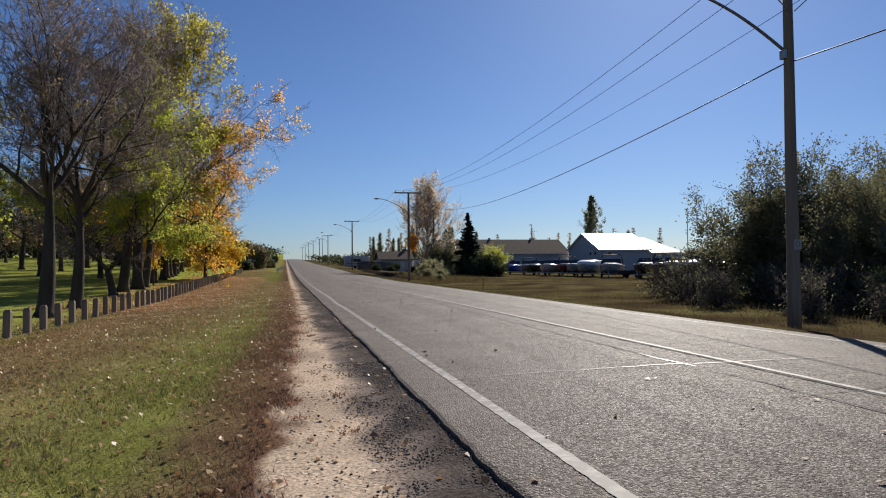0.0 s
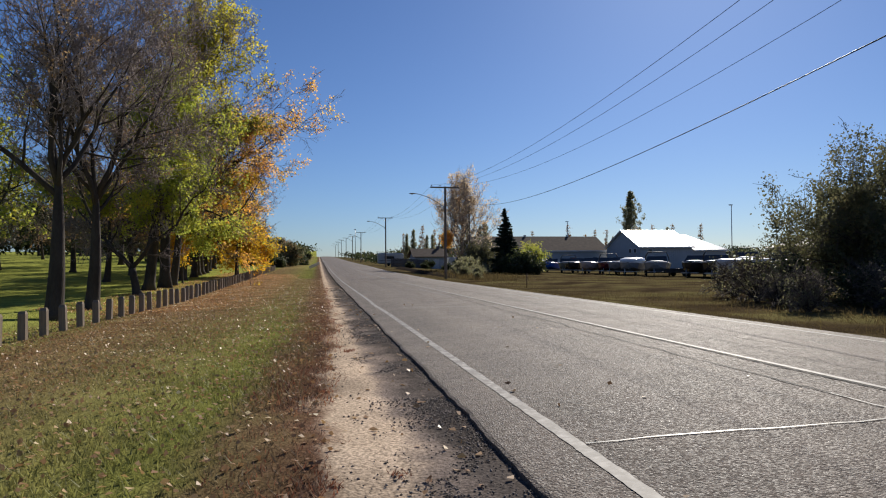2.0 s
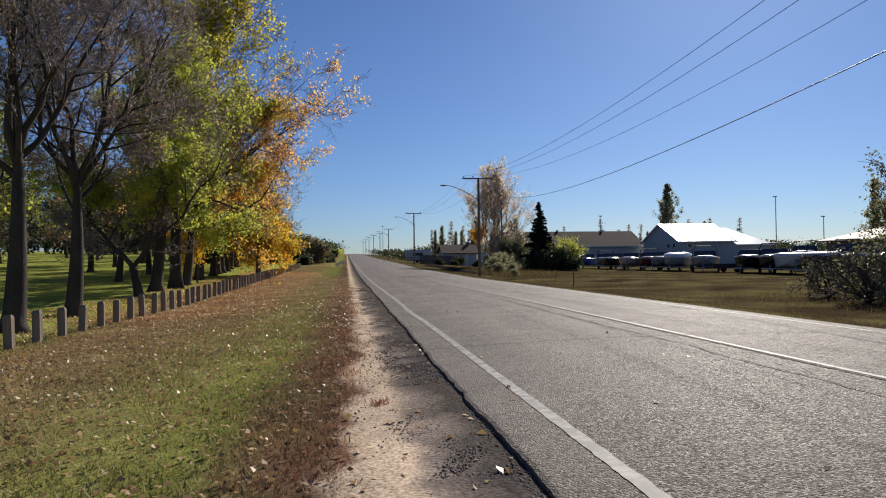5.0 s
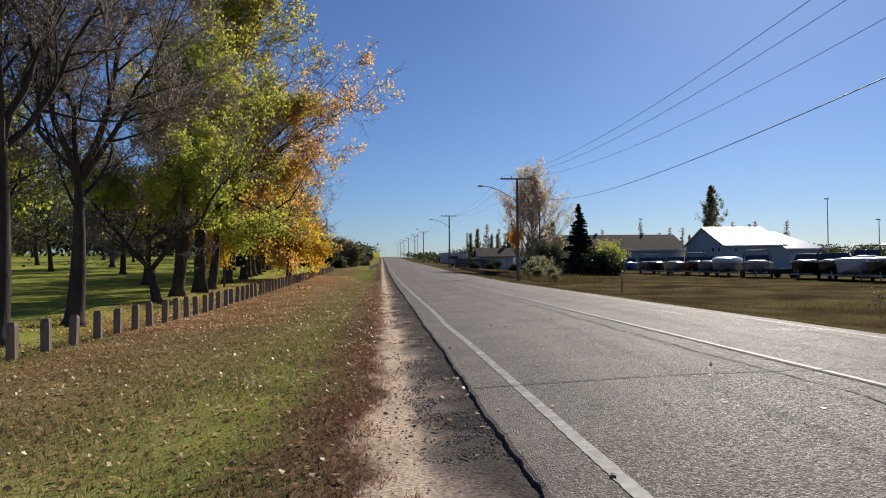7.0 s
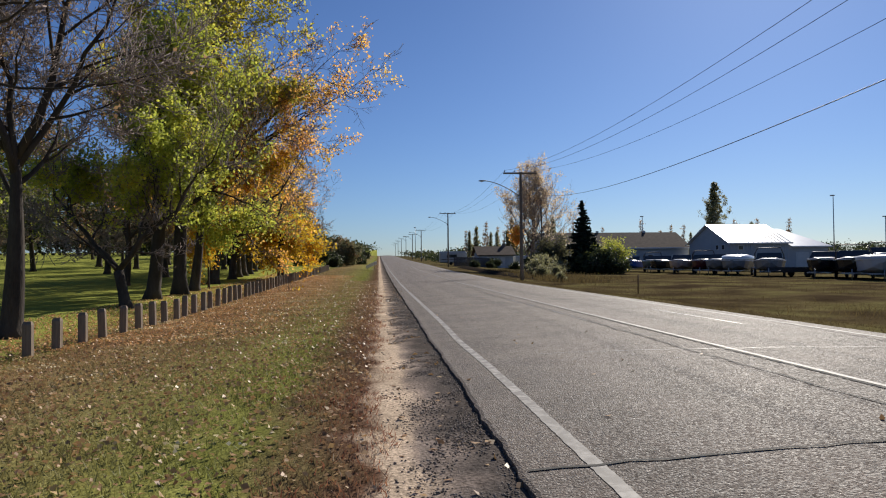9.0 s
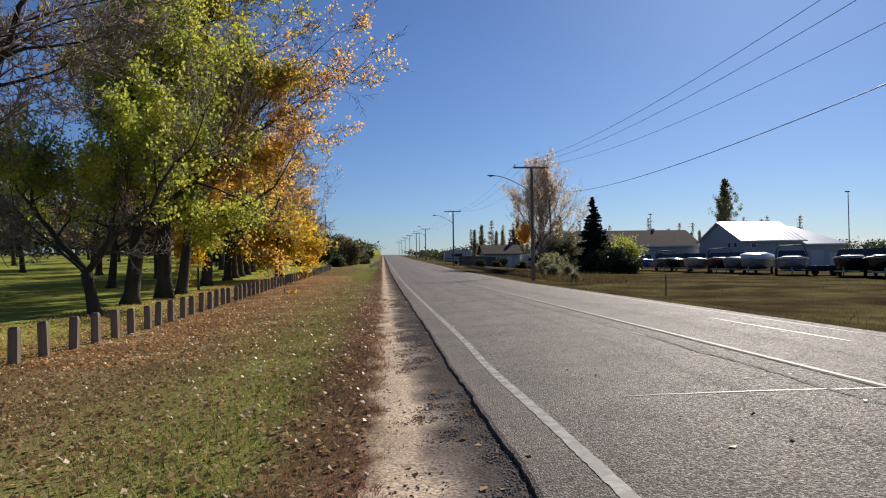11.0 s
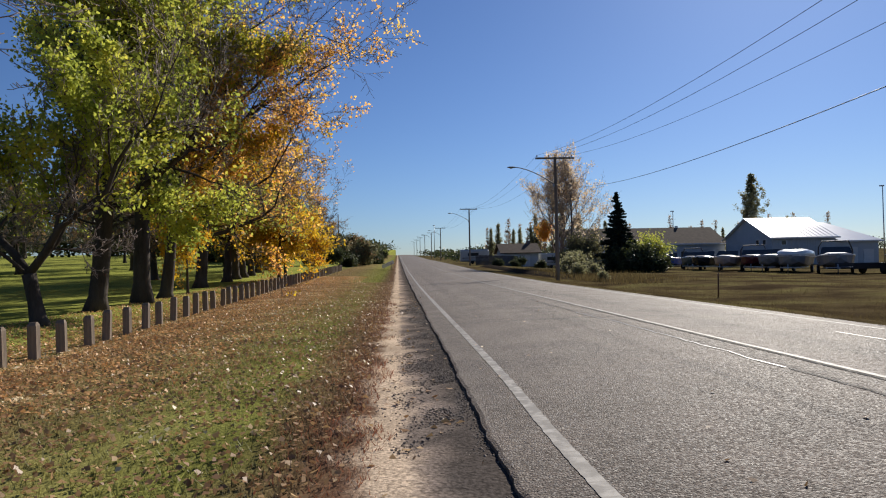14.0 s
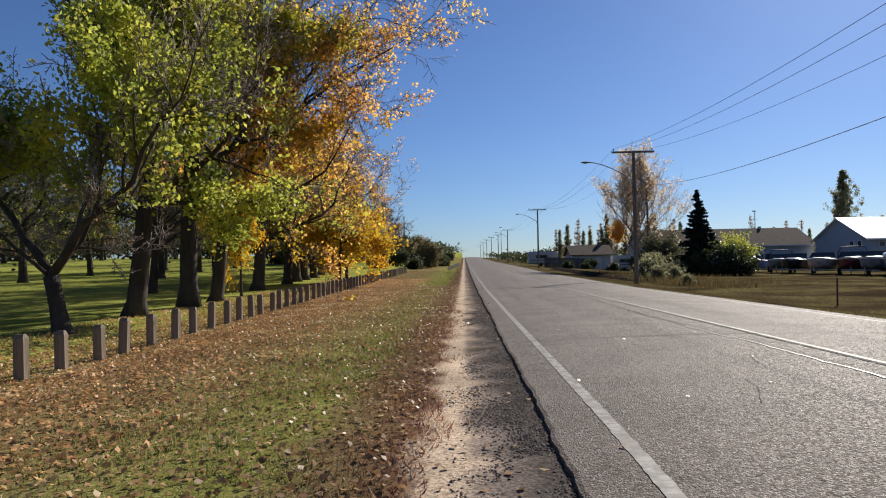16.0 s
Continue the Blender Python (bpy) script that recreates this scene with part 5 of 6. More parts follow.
def build_cottage():
    z = float(land(21, 137)) - 0.1
    s = thing("cottage", (0, 0, 0), "small grey cottage with a low gable roof beyond a board fence", "house")
    wall_box(s, 18.6, 25.0, 136, 143, z, z + 2.5, M_SIDING)
    gable(s, 18.6, 136, 143, 139.5, z + 2.5, z + 4.0, M_SIDING)
    gable(s, 24.8, 136, 143, 139.5, z + 2.5, z + 4.0, M_SIDING)
    roof_slab(s, ((18.1, 135.5, z + 2.35), (25.5, 135.5, z + 2.35), (25.5, 139.5, z + 4.05), (18.1, 139.5, z + 4.05)), M_SHINGLE)
    roof_slab(s, ((18.1, 143.5, z + 2.35), (25.5, 143.5, z + 2.35), (25.5, 139.5, z + 4.05), (18.1, 139.5, z + 4.05)), M_SHINGLE)
    window(s, 20.0, 21.4, 135.92, 135.98, z + 1.0, z + 2.0)
    part("door", boxm(22.6, 23.5, 135.93, 135.98, z, z + 2.05, 0.01), M_SIDING_WHITE, s, "white door")
    part("chimney", boxm(23.6, 24.2, 139.2, 139.8, z + 3.6, z + 4.7, 0.02), M_SIDING_BROWN, s, "brown chimney")
    f = thing("board_fence", (0, 0, 0), "grey weathered board fence beside the cottage", "fence")
    for i in range(34):
        x = 13.6 + i * 0.2
        zz = float(land(x, 134)) - 0.05
        part("board", boxm(x, x + 0.17, 134.0, 134.03, zz, zz + 1.75 + 0.04 * math.sin(i * 2.3), 0.004), M_FENCE, f)
    for k in (0.4, 1.4):
        part("rail", boxm(13.6, 20.4, 134.035, 134.09, float(land(17, 134)) + k, float(land(17, 134)) + k + 0.1), M_FENCE, f)
    for x, y, L in ((15.0, 148, 5.5), (22.5, 151, 6.0), (28.5, 140, 5.2)):
        zz = float(land(x, y))
        c = thing("camper_trailer", (x, y, zz), "white camper trailer parked in the yard", "caravan", "parked campers")
        part("body", boxm(-L / 2, L / 2, -1.15, 1.15, 0.45, 2.75, 0.22), P_CAMPER, c)
        part("window", boxm(-L / 4, L / 8, -1.165, -1.152, 1.5, 2.1, 0.004), M_GLASS, c, "dark window")
        part("stripe", boxm(-L / 2 + 0.3, L / 2 - 0.3, -1.163, -1.152, 1.05, 1.2), M_SIDING_BROWN, c, "brown stripe")
        for sx in (-0.5, 0.5):
            part("wheel", tubes("wheel", [([Vector((sx, -1.1, 0.33)), Vector((sx, -0.9, 0.33))], [0.33, 0.33])], 14, M_RUBBER), None, c, "black tyre")


build_shop()
build_long_shed()
build_hip_building()
build_cottage()


# ---- boats on trailers ----
def paint(name, c, rough=0.25):
    return mat(name, c, rough, var=0.08, scale=1.0)


P_WHITE, P_BLUE, P_MAROON, P_BLACK, P_GREY, P_TAN, P_TEAL, P_SILVER = (
    paint("white_gelcoat", (0.68, 0.68, 0.66)), paint("blue_gelcoat", (0.02, 0.1, 0.42)), paint("maroon_gelcoat", (0.12, 0.025, 0.03)), paint("black_gelcoat", (0.02, 0.02, 0.022)),
    paint("grey_gelcoat", (0.22, 0.23, 0.24)), paint("tan_gelcoat", (0.5, 0.38, 0.32)), paint("green_grey_gelcoat", (0.13, 0.17, 0.17)), paint("silver_cover", (0.5, 0.51, 0.53), 0.5))
STATIONS = ((-3.0, 0.12, 1.1, 1.2, 1.42), (-2.7, 0.6, 0.62, 0.85, 1.42), (-2.1, 0.98, 0.42, 0.66, 1.4), (-1.0, 1.18, 0.32, 0.54, 1.36), (0.5, 1.25, 0.3, 0.5, 1.32), (2.0, 1.25, 0.31, 0.5, 1.28), (2.9, 1.2, 0.33, 0.52, 1.26))


def loft(rows, closed=True):
    n = len(rows[0])
    V = [v for r in rows for v in r]
    F = []
    for i in range(len(rows) - 1):
        for s in range(n if closed else n - 1):
            F.append((i * n + s, i * n + (s + 1) % n, (i + 1) * n + (s + 1) % n, (i + 1) * n + s))
    F += [tuple(range(n - 1, -1, -1)), tuple(range(len(V) - n, len(V)))]
    return V, F


def boat(x, y, hull, top, label, style, rz, lift=0.06):
    """A runabout on its trailer, bow towards the road (-x)."""
    z = float(land(x, y))
    b = thing("boat", (x, y, z), label, "boat", "boats for sale in the lot", rz)
    b.matrix_world = b.matrix_world @ Matrix.Diagonal((1.12, 1.2, 1.12, 1))
    rows = []
    for sx, hb, keel, chine, gun in STATIONS:
        rows.append([(sx, 0, keel + lift), (sx, hb * 0.86, chine + lift), (sx, hb, gun + lift), (sx, hb * 0.9, gun + 0.03 + lift), (sx, -hb * 0.9, gun + 0.03 + lift), (sx, -hb, gun + lift), (sx, -hb * 0.86, chine + lift)])
    h = part("hull", smesh("hull", *loft(rows), hull), None, b)
    for s in (-1, 1):
        pts = [Vector((sx, s * hb * 1.005, gun - 0.06 + lift)) for sx, hb, k, c, gun in STATIONS]
        part("rub_rail", tubes("rub_rail", [(pts, [0.025] * len(pts))], 5, M_TRIM), None, h, "white rub rail")
    if style in ("cover", "tallcover"):
        up = 0.6 if style == "tallcover" else 0.32
        rows = []
        for sx, k in ((-2.7, 0.3), (-1.9, 0.7), (-0.8, 0.95), (0.8, 1.0), (2.1, 0.95), (2.85, 0.6)):
            hb = np.interp(sx, [q[0] for q in STATIONS], [q[1] for q in STATIONS])
            gz = np.interp(sx, [q[0] for q in STATIONS], [q[4] for q in STATIONS]) + lift
            rows.append([(sx, hb * 1.02, gz - 0.1), (sx, hb * 0.97, gz + up * k * 0.75), (sx, hb * 0.6, gz + up * k), (sx, -hb * 0.6, gz + up * k), (sx, -hb * 0.97, gz + up * k * 0.75), (sx, -hb * 1.02, gz - 0.1)])
        part("cover", smesh("cover", *loft(rows), top, True), None, b, "fitted fabric cover")
    else:
        rows = []
        for sx, k in ((-2.75, 0.05), (-1.8, 0.14), (-0.75, 0.2)):
            hb = np.interp(sx, [q[0] for q in STATIONS], [q[1] for q in STATIONS])
            gz = np.interp(sx, [q[0] for q in STATIONS], [q[4] for q in STATIONS]) + lift
            rows.append([(sx, hb * 0.9, gz), (sx, hb * 0.5, gz + k), (sx, -hb * 0.5, gz + k), (sx, -hb * 0.9, gz)])
        part("fore_deck", smesh("fore_deck", *loft(rows), top, True), None, b)
        bm = bmesh.new()
        v = [bm.verts.new(p) for p in ((-1.0, -1.02, 1.45 + lift), (-1.0, 1.02, 1.45 + lift), (-0.35, 0.88, 2.0 + lift), (-0.35, -0.88, 2.0 + lift))]
        bm.faces.new(v)
        r = bmesh.ops.extrude_face_region(bm, geom=bm.faces[:])
        bmesh.ops.translate(bm, verts=[e for e in r["geom"] if isinstance(e, bmesh.types.BMVert)], vec=(0.03, 0, 0.01))
        part("windshield", bm, M_GLASS, b, "tinted windshield")
        for s in (-1, 1):
            part("seat", boxm(0.4, 1.0, s * 0.5 - 0.28, s * 0.5 + 0.28, 1.0 + lift, 1.5 + lift, 0.06), M_VINYL, b, "black seat")
    if style == "tower":
        for sx in (0.1, 0.75):
            pts = [Vector((sx, -1.1, 1.05 + lift)), Vector((sx - 0.15, -1.08, 1.75 + lift)), Vector((sx - 0.3, -0.85, 2.45 + lift)), Vector((sx - 0.3, 0.85, 2.45 + lift)), Vector((sx - 0.15, 1.08, 2.0 + lift)), Vector((sx, 1.1, 1.28 + lift))]
            part("tower_hoop", tubes("tower_hoop", [(pts, [0.04] * 6)], 6, M_VINYL), None, b, "black wakeboard tower tube")
    m = part("outboard_motor", boxm(2.95, 3.35, -0.2, 0.2, 0.75 + lift, 1.5 + lift, 0.08), M_VINYL, b, "black outboard motor")
    part("motor_leg", boxm(3.05, 3.2, -0.06, 0.06, 0.35 + lift, 0.76 + lift, 0.02), M_GREY, m, "grey motor leg")
    t = part("trailer_frame", boxm(-3.3, 2.6, -0.75, -0.65, 0.4, 0.5, 0.01), M_GALV, b, "steel trailer rail")
    part("trailer_frame", boxm(-3.3, 2.6, 0.65, 0.75, 0.4, 0.5, 0.01), M_GALV, b, "steel trailer rail")
    part("drawbar", boxm(-4.5, -3.2, -0.05, 0.05, 0.4, 0.5, 0.01), M_GALV, b, "trailer drawbar")
    part("crossmember", boxm(-3.32, -3.22, -0.65, 0.65, 0.4, 0.5, 0.01), M_GALV, b)
    part("axle", boxm(0.95, 1.05, -1.0, 1.0, 0.28, 0.36, 0.01), M_GALV, b)
    part("jack", tubes("jack", [([Vector((-4.2, 0.08, 0.0)), Vector((-4.2, 0.08, 0.75))], [0.035, 0.035])], 6, M_GALV), None, b, "trailer jack")
    for s in (-1, 1):
        w = part("wheel", tubes("wheel", [([Vector((1.0, s * 1.0, 0.31)), Vector((1.0, s * 1.02, 0.31)), Vector((1.0, s * 1.18, 0.31)), Vector((1.0, s * 1.2, 0.31))], [0.27, 0.31, 0.31, 0.27])], 16, M_RUBBER), None, b, "black tyre")
        part("rim", tubes("rim", [([Vector((1.0, s * 1.19, 0.31)), Vector((1.0, s * 1.215, 0.31))], [0.18, 0.16])], 12, M_SIGN), None, w, "white rim")
        bm = boxm(0.55, 1.45, min(s * 0.98, s * 1.22), max(s * 0.98, s * 1.22), 0.64, 0.69, 0.02)
        part("fender", bm, M_VINYL, b, "black fender")
    return b


M_GREY = P_GREY
for i, (y, hull, top, label, style) in enumerate((
        (112.2, P_BLUE, P_BLUE, "bright blue runabout boat on a trailer", "deck"), (105.8, P_TEAL, P_WHITE, "green-grey boat with white deck on a trailer", "tower"),
        (100.6, P_BLACK, P_WHITE, "black-hulled boat with white deck on a trailer", "deck"), (94.6, P_TAN, P_WHITE, "tan and white boat on a trailer", "deck"),
        (90.2, P_MAROON, P_GREY, "maroon boat with a tower on a trailer", "tower"), (86.0, P_GREY, P_WHITE, "grey boat with white deck on a trailer", "deck"),
        (81.8, P_GREY, P_WHITE, "grey boat under a tall white cover", "tallcover"), (75.8, P_GREY, P_SILVER, "grey boat with a black tower on a trailer", "tower"),
        (68.0, P_BLACK, P_WHITE, "dark boat with white fore deck on a trailer", "deck"), (64.4, P_BLACK, P_WHITE, "black boat with white deck and tower on a trailer", "tower"),
        (61.2, P_SILVER, P_SILVER, "silver boat under a pale fitted cover", "cover"), (57.8, P_BLACK, P_SILVER, "dark boat under a pale cover", "cover"),
        (54.4, P_GREY, P_WHITE, "grey boat with white deck on a trailer", "deck"), (51.0, P_MAROON, P_WHITE, "maroon and white boat on a trailer", "deck"))):
    boat(39 + 0.4 * math.sin(i * 1.7), y, hull, top, label, style, 8 * math.sin(i * 2.1) + 52)
for i, (x, y, hull, label) in enumerate(((48, 72, P_WHITE, "white boat parked in the second row"), (48.5, 66.5, P_SILVER, "silver boat with tower in the second row"), (48, 61, P_WHITE, "white boat with tower in the second row"))):
    boat(x, y, hull, P_WHITE, label, "tower", 50 + 5 * i, 0.4)
# low empty trailer
et = thing("flat_trailer", (39, 71.9, float(land(39, 71.9))), "empty low dark flat trailer between the boats", "trailer")
part("deck", boxm(-2.2, 2.2, -1.1, 1.1, 0.52, 0.6, 0.01), M_FENCE, et)
for s in (-1, 1):
    part("side_rail", boxm(-2.2, 2.2, s * 1.12 - 0.03, s * 1.12 + 0.03, 0.42, 0.9, 0.01), M_VINYL, et, "black steel rail")
    part("wheel", tubes("wheel", [([Vector((0.3, s * 1.16, 0.31)), Vector((0.3, s * 1.36, 0.31))], [0.31, 0.31])], 14, M_RUBBER), None, et, "black tyre")
part("drawbar", boxm(-3.6, -2.1, -0.06, 0.06, 0.44, 0.54, 0.01), M_VINYL, et, "trailer drawbar")


# ---- roadside bits ----
mk = thing("marker_stake", (13.13, 45.5, float(land(13.13, 45.5)) - 0.1), "thin rusty steel marker stake in the dry verge", "marker post")
part("stake", tubes("stake", [([Vector((0, 0, 0)), Vector((0.02, 0, 1.08))], [0.03, 0.03])], 6, M_RUST), None, mk)
wz = float(land(-0.95, 97.5))
wb = thing("leaning_sign", (-0.95, 97.5, wz - 0.05), "white board leaning on two short stakes at the path's edge", "sign")
bm = boxm(-0.75, 0.75, -0.025, 0.025, -0.24, 0.24, 0.01)
bmesh.ops.transform(bm, matrix=pose(0, 0, 0.78, 35, -24, 10), verts=bm.verts[:])
part("board", bm, M_SIGN, wb)
for s, hh in ((-0.45, 0.55), (0.4, 0.95)):
    part("stake", tubes("stake", [([Vector((s, 0.06, 0)), Vector((s, 0.06, hh))], [0.035, 0.03])], 6, M_POST), None, wb)


def mound(name, x0, x1, y0, y1, h, material, label, seed, nx=8, ny=60):
    rg = random.Random(seed)
    V, F = [], []
    for j in range(ny + 1):
        for i in range(nx + 1):
            u, v = i / nx, j / ny
            x, y = x0 + (x1 - x0) * u, y0 + (y1 - y0) * v
            k = math.sin(math.pi * u) ** 0.8 * min(1, v * 8, (1 - v) * 8)
            V.append((x, y, float(land(x, y)) - 0.05 + k * h * rg.uniform(0.8, 1.15)))
    for j in range(ny):
        for i in range(nx):
            a = j * (nx + 1) + i
            F.append((a, a + 1, a + nx + 2, a + nx + 1))
    return tagged(new(name, smesh(name, V, F, material, True)), label, "earth bank", kind="structure")


mound("earth_bank", 12.9, 15.2, 70, 128, 0.34, M_SOIL, "dark bare soil bank along the far verge", 5)
mound("field_ridge", 17, 22, 30, 84, 0.16, M_GROUND, "low dry grassy ridge in the field", 6)


# ---- far trees ----
def far_woods(name, spots, material, label, seed):
    rng = np.random.default_rng(seed)
    P = []
    for x, y, w, h in spots:
        z = float(land(x, y))
        n = int(26 + 5 * w * h)
        a = rng.normal(0, 0.36, (n, 3))
        P.append(np.stack([x + a[:, 0] * w, y + a[:, 1] * w, z + h * np.clip(0.45 + 0.5 * a[:, 2], 0.02, 1.1)], 1))
    me = flakes(name, np.concatenate(P), 0.75, material, rng, 0.0, 1.3)
    return tagged(new(name, me), label, "woods", kind="stuff")


rg = random.Random(31)
far_woods("far_woods", [(rg.uniform(17, 46), y + rg.uniform(-6, 6), rg.uniform(4, 8), rg.uniform(2.2, 4.2)) for y in range(190, 460, 5)], M_LEAF_DARK, "low dark scrub along the far road", 1)
far_woods("far_woods", [(-8 - rg.uniform(0, 30), y + rg.uniform(-6, 6), rg.uniform(5, 9), rg.uniform(3, 6)) for y in range(180, 470, 5)], M_LEAF_DARK, "dark far trees beyond the park", 2)
far_woods("far_woods", [(x, 330 + rg.uniform(-40, 60), rg.uniform(8, 16), rg.uniform(4, 8)) for x in range(40, 520, 6)], M_LEAF_DARK, "far line of trees at the horizon", 3)
far_woods("far_woods", [(-30 - 2.2 * i, 158 + rg.uniform(-12, 20) + i * 0.2, rg.uniform(6, 11), rg.uniform(5, 10)) for i in range(75)], M_LEAF_DARK, "dark trees closing the far side of the park", 4)
far_woods("far_woods", [(-90 - rg.uniform(0, 30), y, rg.uniform(8, 12), rg.uniform(6, 10)) for y in range(20, 170, 5)], M_LEAF_BROWN, "brown trees closing the side of the park", 5)


# ---- ground cover ----
def scatter(rng, n, x0, x1, y0, y1, keep=None, lift=0.0):
    x, y = rng.uniform(x0, x1, n), rng.uniform(y0, y1, n)
    if keep is not None:
        k = keep(x, y, rng.random(n))
        x, y = x[k], y[k]
    return np.stack([x, y, land(x, y) + lift], 1)


def path_left(y):
    return -0.45 + 0.52 * np.clip((y - 4) / 13, 0, 1) + 0.07 * np.sin(y * 1.9) + 0.05 * np.sin(y * 4.7)


rng = np.random.default_rng(8)
P = scatter(rng, 260000, -6.8, 0.1, 1.5, 40, lambda x, y, r: (x < path_left(y) - 0.1) & (r < np.clip(1.25 - y / 45, 0.15, 1) * np.where(x < -2.6, 0.75, 1)), -0.01)
tagged(new("grass", blades("grass", P, 0.055, 0.006, M_BLADE, rng)), "short mixed green and dry verge grass", "grass", kind="stuff")
P = scatter(rng, 45000, -6.8, 0.0, 38, 105, lambda x, y, r: x < path_left(y) - 0.1, -0.01)
tagged(new("grass", blades("grass", P, 0.07, 0.014, M_BLADE, rng)), "short verge grass further along the posts", "grass", kind="stuff")
P = scatter(rng, 30000, -9.5, -5.9, 12, 60, lambda x, y, r: r < 0.8, -0.01)
tagged(new("lawn_grass", blades("lawn_grass", P, 0.06, 0.009, M_BLADE, rng)), "mown park grass round the posts", "grass", kind="stuff")
P = scatter(rng, 34000, -1.1, 0.15, 1.5, 42, lambda x, y, r: (x < path_left(y) - 0.02) & (x > path_left(y) - 0.85) & (r < 0.5 + 0.5 * np.sin(y * 1.1 + x * 2) * np.sin(y * 0.37)), -0.01)
tagged(new("red_weeds", blades("red_weeds", P, 0.05, 0.006, M_WEED, rng, 0.6)), "low red-brown dying weeds beside the dirt path", "weeds", kind="stuff")
P = scatter(rng, 150000, 9.0, 36, 12, 85, lambda x, y, r: r < np.clip(1.2 - x / 28, 0.25, 1), -0.01)
tagged(new("dry_grass", blades("dry_grass", P, 0.075, 0.008, M_DRY, rng, 0.9)), "dry tan grass of the far verge and field", "grass", kind="stuff")


P = scatter(rng, 9000, 13.2, 19.5, 60, 97, lambda x, y, r: r < 0.35 + 0.65 * np.sin(x * 1.3 + y * 0.5) * np.sin(y * 0.31), -0.02)
tagged(new("tall_dry_grass", blades("tall_dry_grass", P, 0.45, 0.025, M_DRY, rng, 0.25)), "tall tan grass round the second pole", "grass", kind="stuff")
P = scatter(rng, 5000, 9.6, 21, 12, 34, lambda x, y, r: r < np.clip((x - 11.5) / 4, 0.05, 1) * (0.5 + 0.5 * np.sin(x * 2 + y)), -0.02)
tagged(new("tall_dry_grass", blades("tall_dry_grass", P, 0.25, 0.012, M_DRY, rng, 0.35)), "tall brown grass under the willows", "grass", kind="stuff")


P = scatter(rng, 9000, 13, 34, 30, 80, lambda x, y, r: r < 0.9 * np.clip(np.sin(x * 0.9 + y * 0.23) * np.sin(y * 0.41 - x * 0.3) - 0.35, 0, 1), -0.02)
tagged(new("tall_dry_grass", blades("tall_dry_grass", P, 0.28, 0.016, M_DRY, rng, 0.3)), "scattered tan grass tufts in the dry field", "grass", kind="stuff")
hub = np.stack([rng.uniform(-0.35, 0.15, 26), rng.uniform(2.2, 22, 26)], 1)
Q = np.repeat(hub, 45, 0) + rng.normal(0, 0.05, (26 * 45, 2))
P = np.stack([Q[:, 0], Q[:, 1], land(Q[:, 0], Q[:, 1]) - 0.005], 1)
tagged(new("dry_tufts", blades("dry_tufts", P, 0.03, 0.005, M_WEED, rng, 0.8)), "small trodden brown tufts on the dirt path", "grass", kind="stuff")


def litter(n, x0, x1, y0, y1, keep, size, seed, label, material=M_LITTER):
    r = np.random.default_rng(seed)
    P = scatter(r, n, x0, x1, y0, y1, keep, 0.035)
    return tagged(new("fallen_leaves", flakes("fallen_leaves", P, size, material, r, 0.72, 1.25)), label, "leaves", kind="stuff")


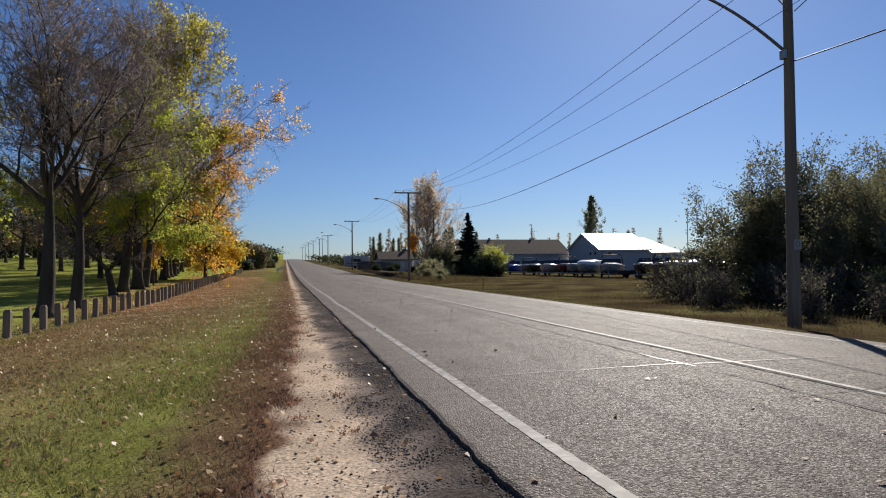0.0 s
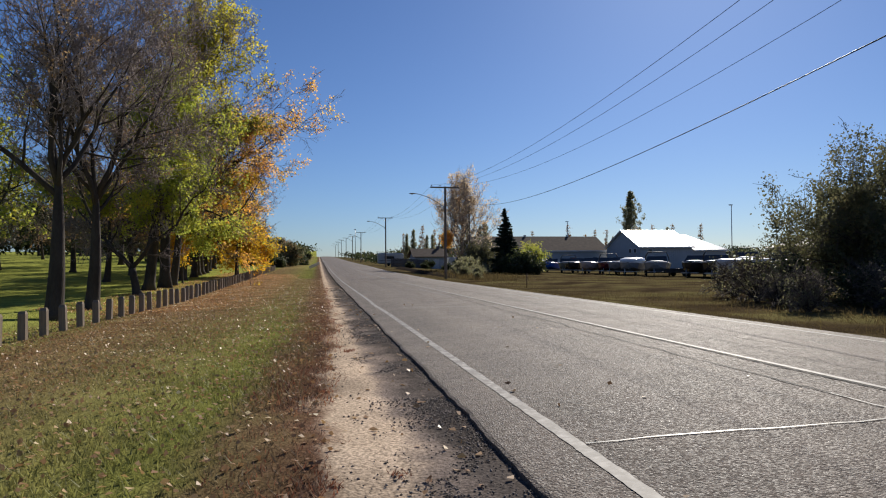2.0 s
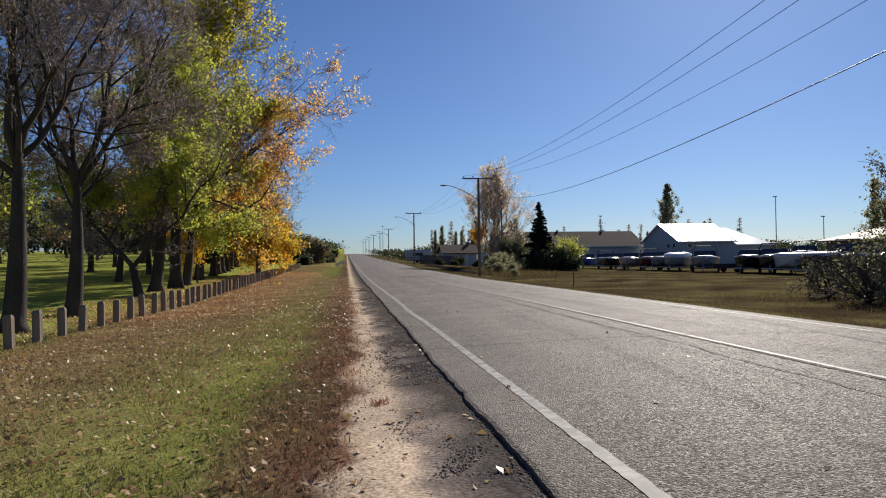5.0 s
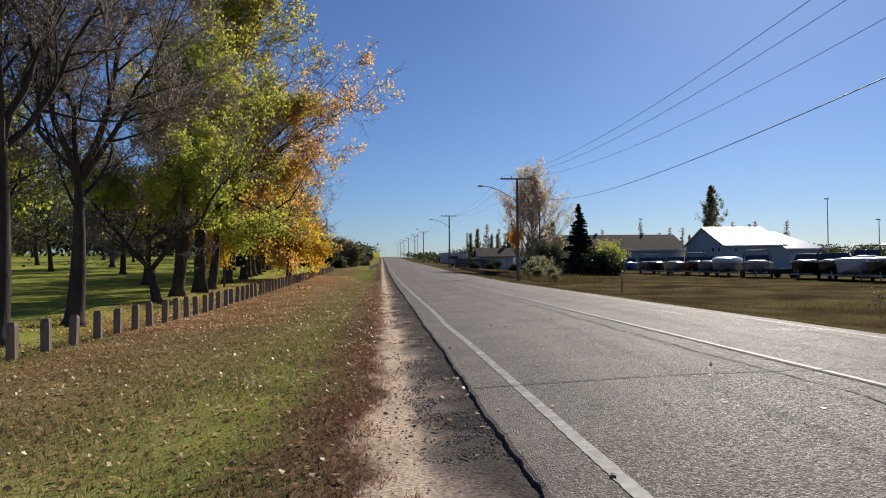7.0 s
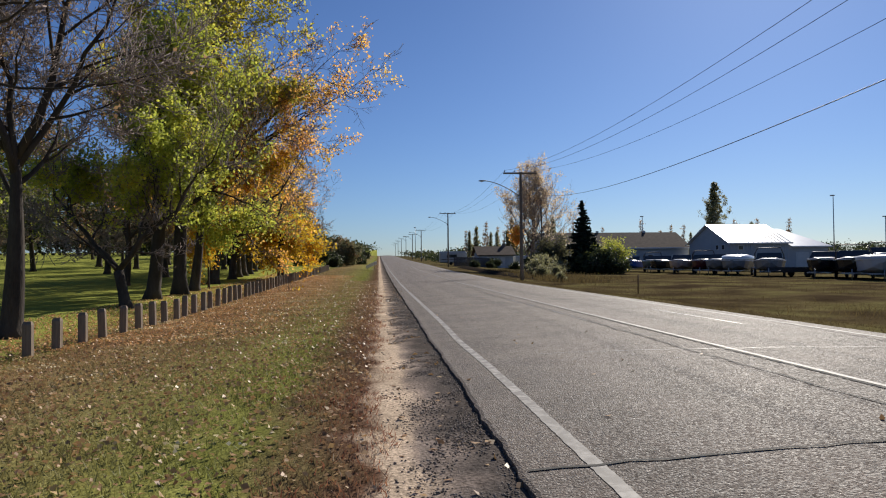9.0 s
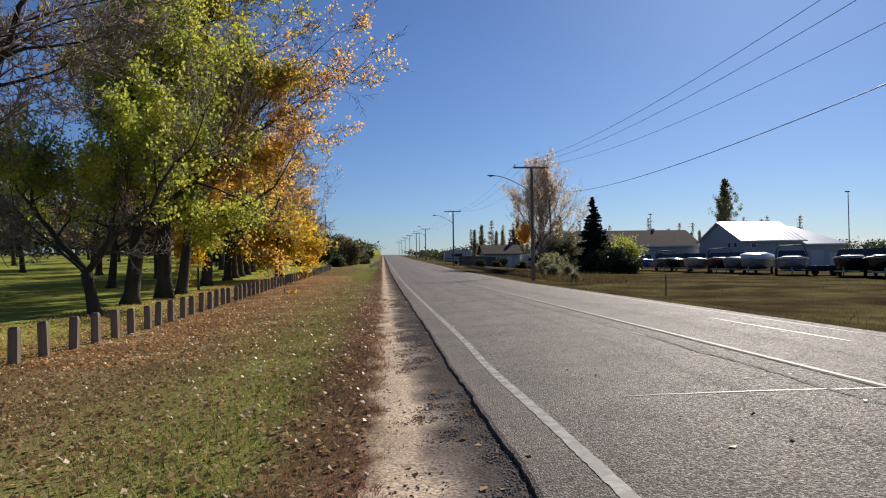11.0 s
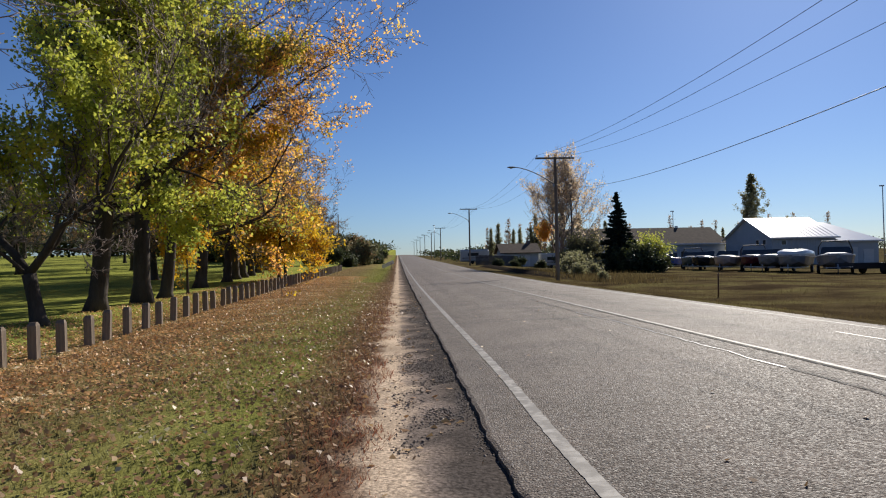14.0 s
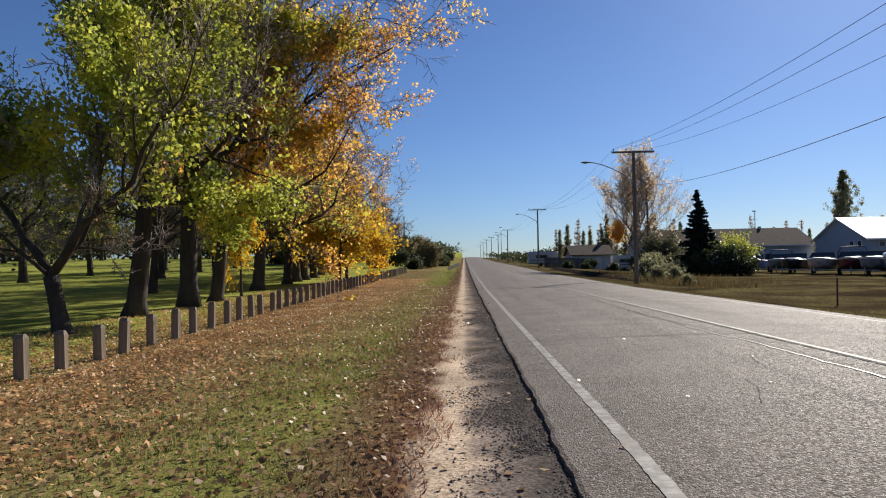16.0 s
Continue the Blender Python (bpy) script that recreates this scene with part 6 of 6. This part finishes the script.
litter(80000, -7.5, -0.1, 1, 62, lambda x, y, r: (x < path_left(y)) & (r < np.clip((y - 2) / 26, 0.08, 1) * np.clip(1.15 + (x + 2.0) * -0.14, 0.35, 1.2)), 0.041, 51, "tan and pale fallen leaves on the verge")
litter(46000, -9.5, -2.2, 26, 75, lambda x, y, r: r < np.clip(1 - ((x + 6.2) / 4.5) ** 2, 0, 1), 0.05, 52, "orange-brown carpet of fallen leaves under the trees", M_LITTER_ORANGE)
P = scatter(rng, 500, -0.3, 0.85, 2, 45, None, 0.012)
tagged(new("fallen_leaves", flakes("fallen_leaves", P, 0.045, M_LITTER, rng, 0.85)), "a few fallen leaves on the dirt path", "leaves", kind="stuff")
x, y = rng.uniform(0.95, 4.5, 90) ** 1.0, rng.uniform(2, 45, 90)
tagged(new("fallen_leaves", flakes("fallen_leaves", np.stack([x, y, road_z(x, y) + 0.012], 1), 0.04, M_LITTER, rng, 0.88)), "a few fallen leaves on the asphalt", "leaves", kind="stuff")


def stones(name, P, size, material, rng, label):
    n = len(P)
    O = np.array(((1, 0, 0), (-1, 0, 0), (0, 1, 0), (0, -1, 0), (0, 0, 0.7), (0, 0, -0.7)), float)
    s = size * rng.uniform(0.45, 1.6, n) ** 1.5
    V = P[:, None, :] + O[None] * s[:, None, None] * rng.uniform(0.6, 1.3, (n, 6, 1))
    tri = np.array(((0, 2, 4), (2, 1, 4), (1, 3, 4), (3, 0, 4), (2, 0, 5), (1, 2, 5), (3, 1, 5), (0, 3, 5)))
    F = (np.arange(n)[:, None, None] * 6 + tri[None]).reshape(-1, 3)
    me = bpy.data.meshes.new(name)
    me.vertices.add(6 * n)
    me.vertices.foreach_set("co", V.ravel())
    me.loops.add(F.size)
    me.loops.foreach_set("vertex_index", F.ravel())
    me.polygons.add(len(F))
    me.polygons.foreach_set("loop_start", np.arange(0, F.size, 3))
    me.polygons.foreach_set("loop_total", np.full(len(F), 3))
    me.materials.append(material)
    me.update(calc_edges=True)
    me.validate()
    return tagged(new(name, me), label, "gravel", kind="stuff")


P = scatter(rng, 110000, 0.0, 0.9, 1.5, 40, lambda x, y, r: r < np.clip((x - 0.12) / 0.45, 0.05, 1) * np.clip(0.55 + 0.5 * np.sin(y * 1.9 + 5 * x) * np.sin(y * 0.83 + 1) + 0.35 * np.sin(y * 4.3 - 9 * x), 0.12, 1), 0.002)
stones("gravel", P, 0.0065, M_STONE, rng, "loose dark gravel along the asphalt edge")
P = scatter(rng, 2600, -0.5, 0.4, 1.5, 36, lambda x, y, r: x > path_left(y), 0.002)
stones("pebbles", P, 0.008, M_STONE, rng, "small pebbles trodden into the dirt path")
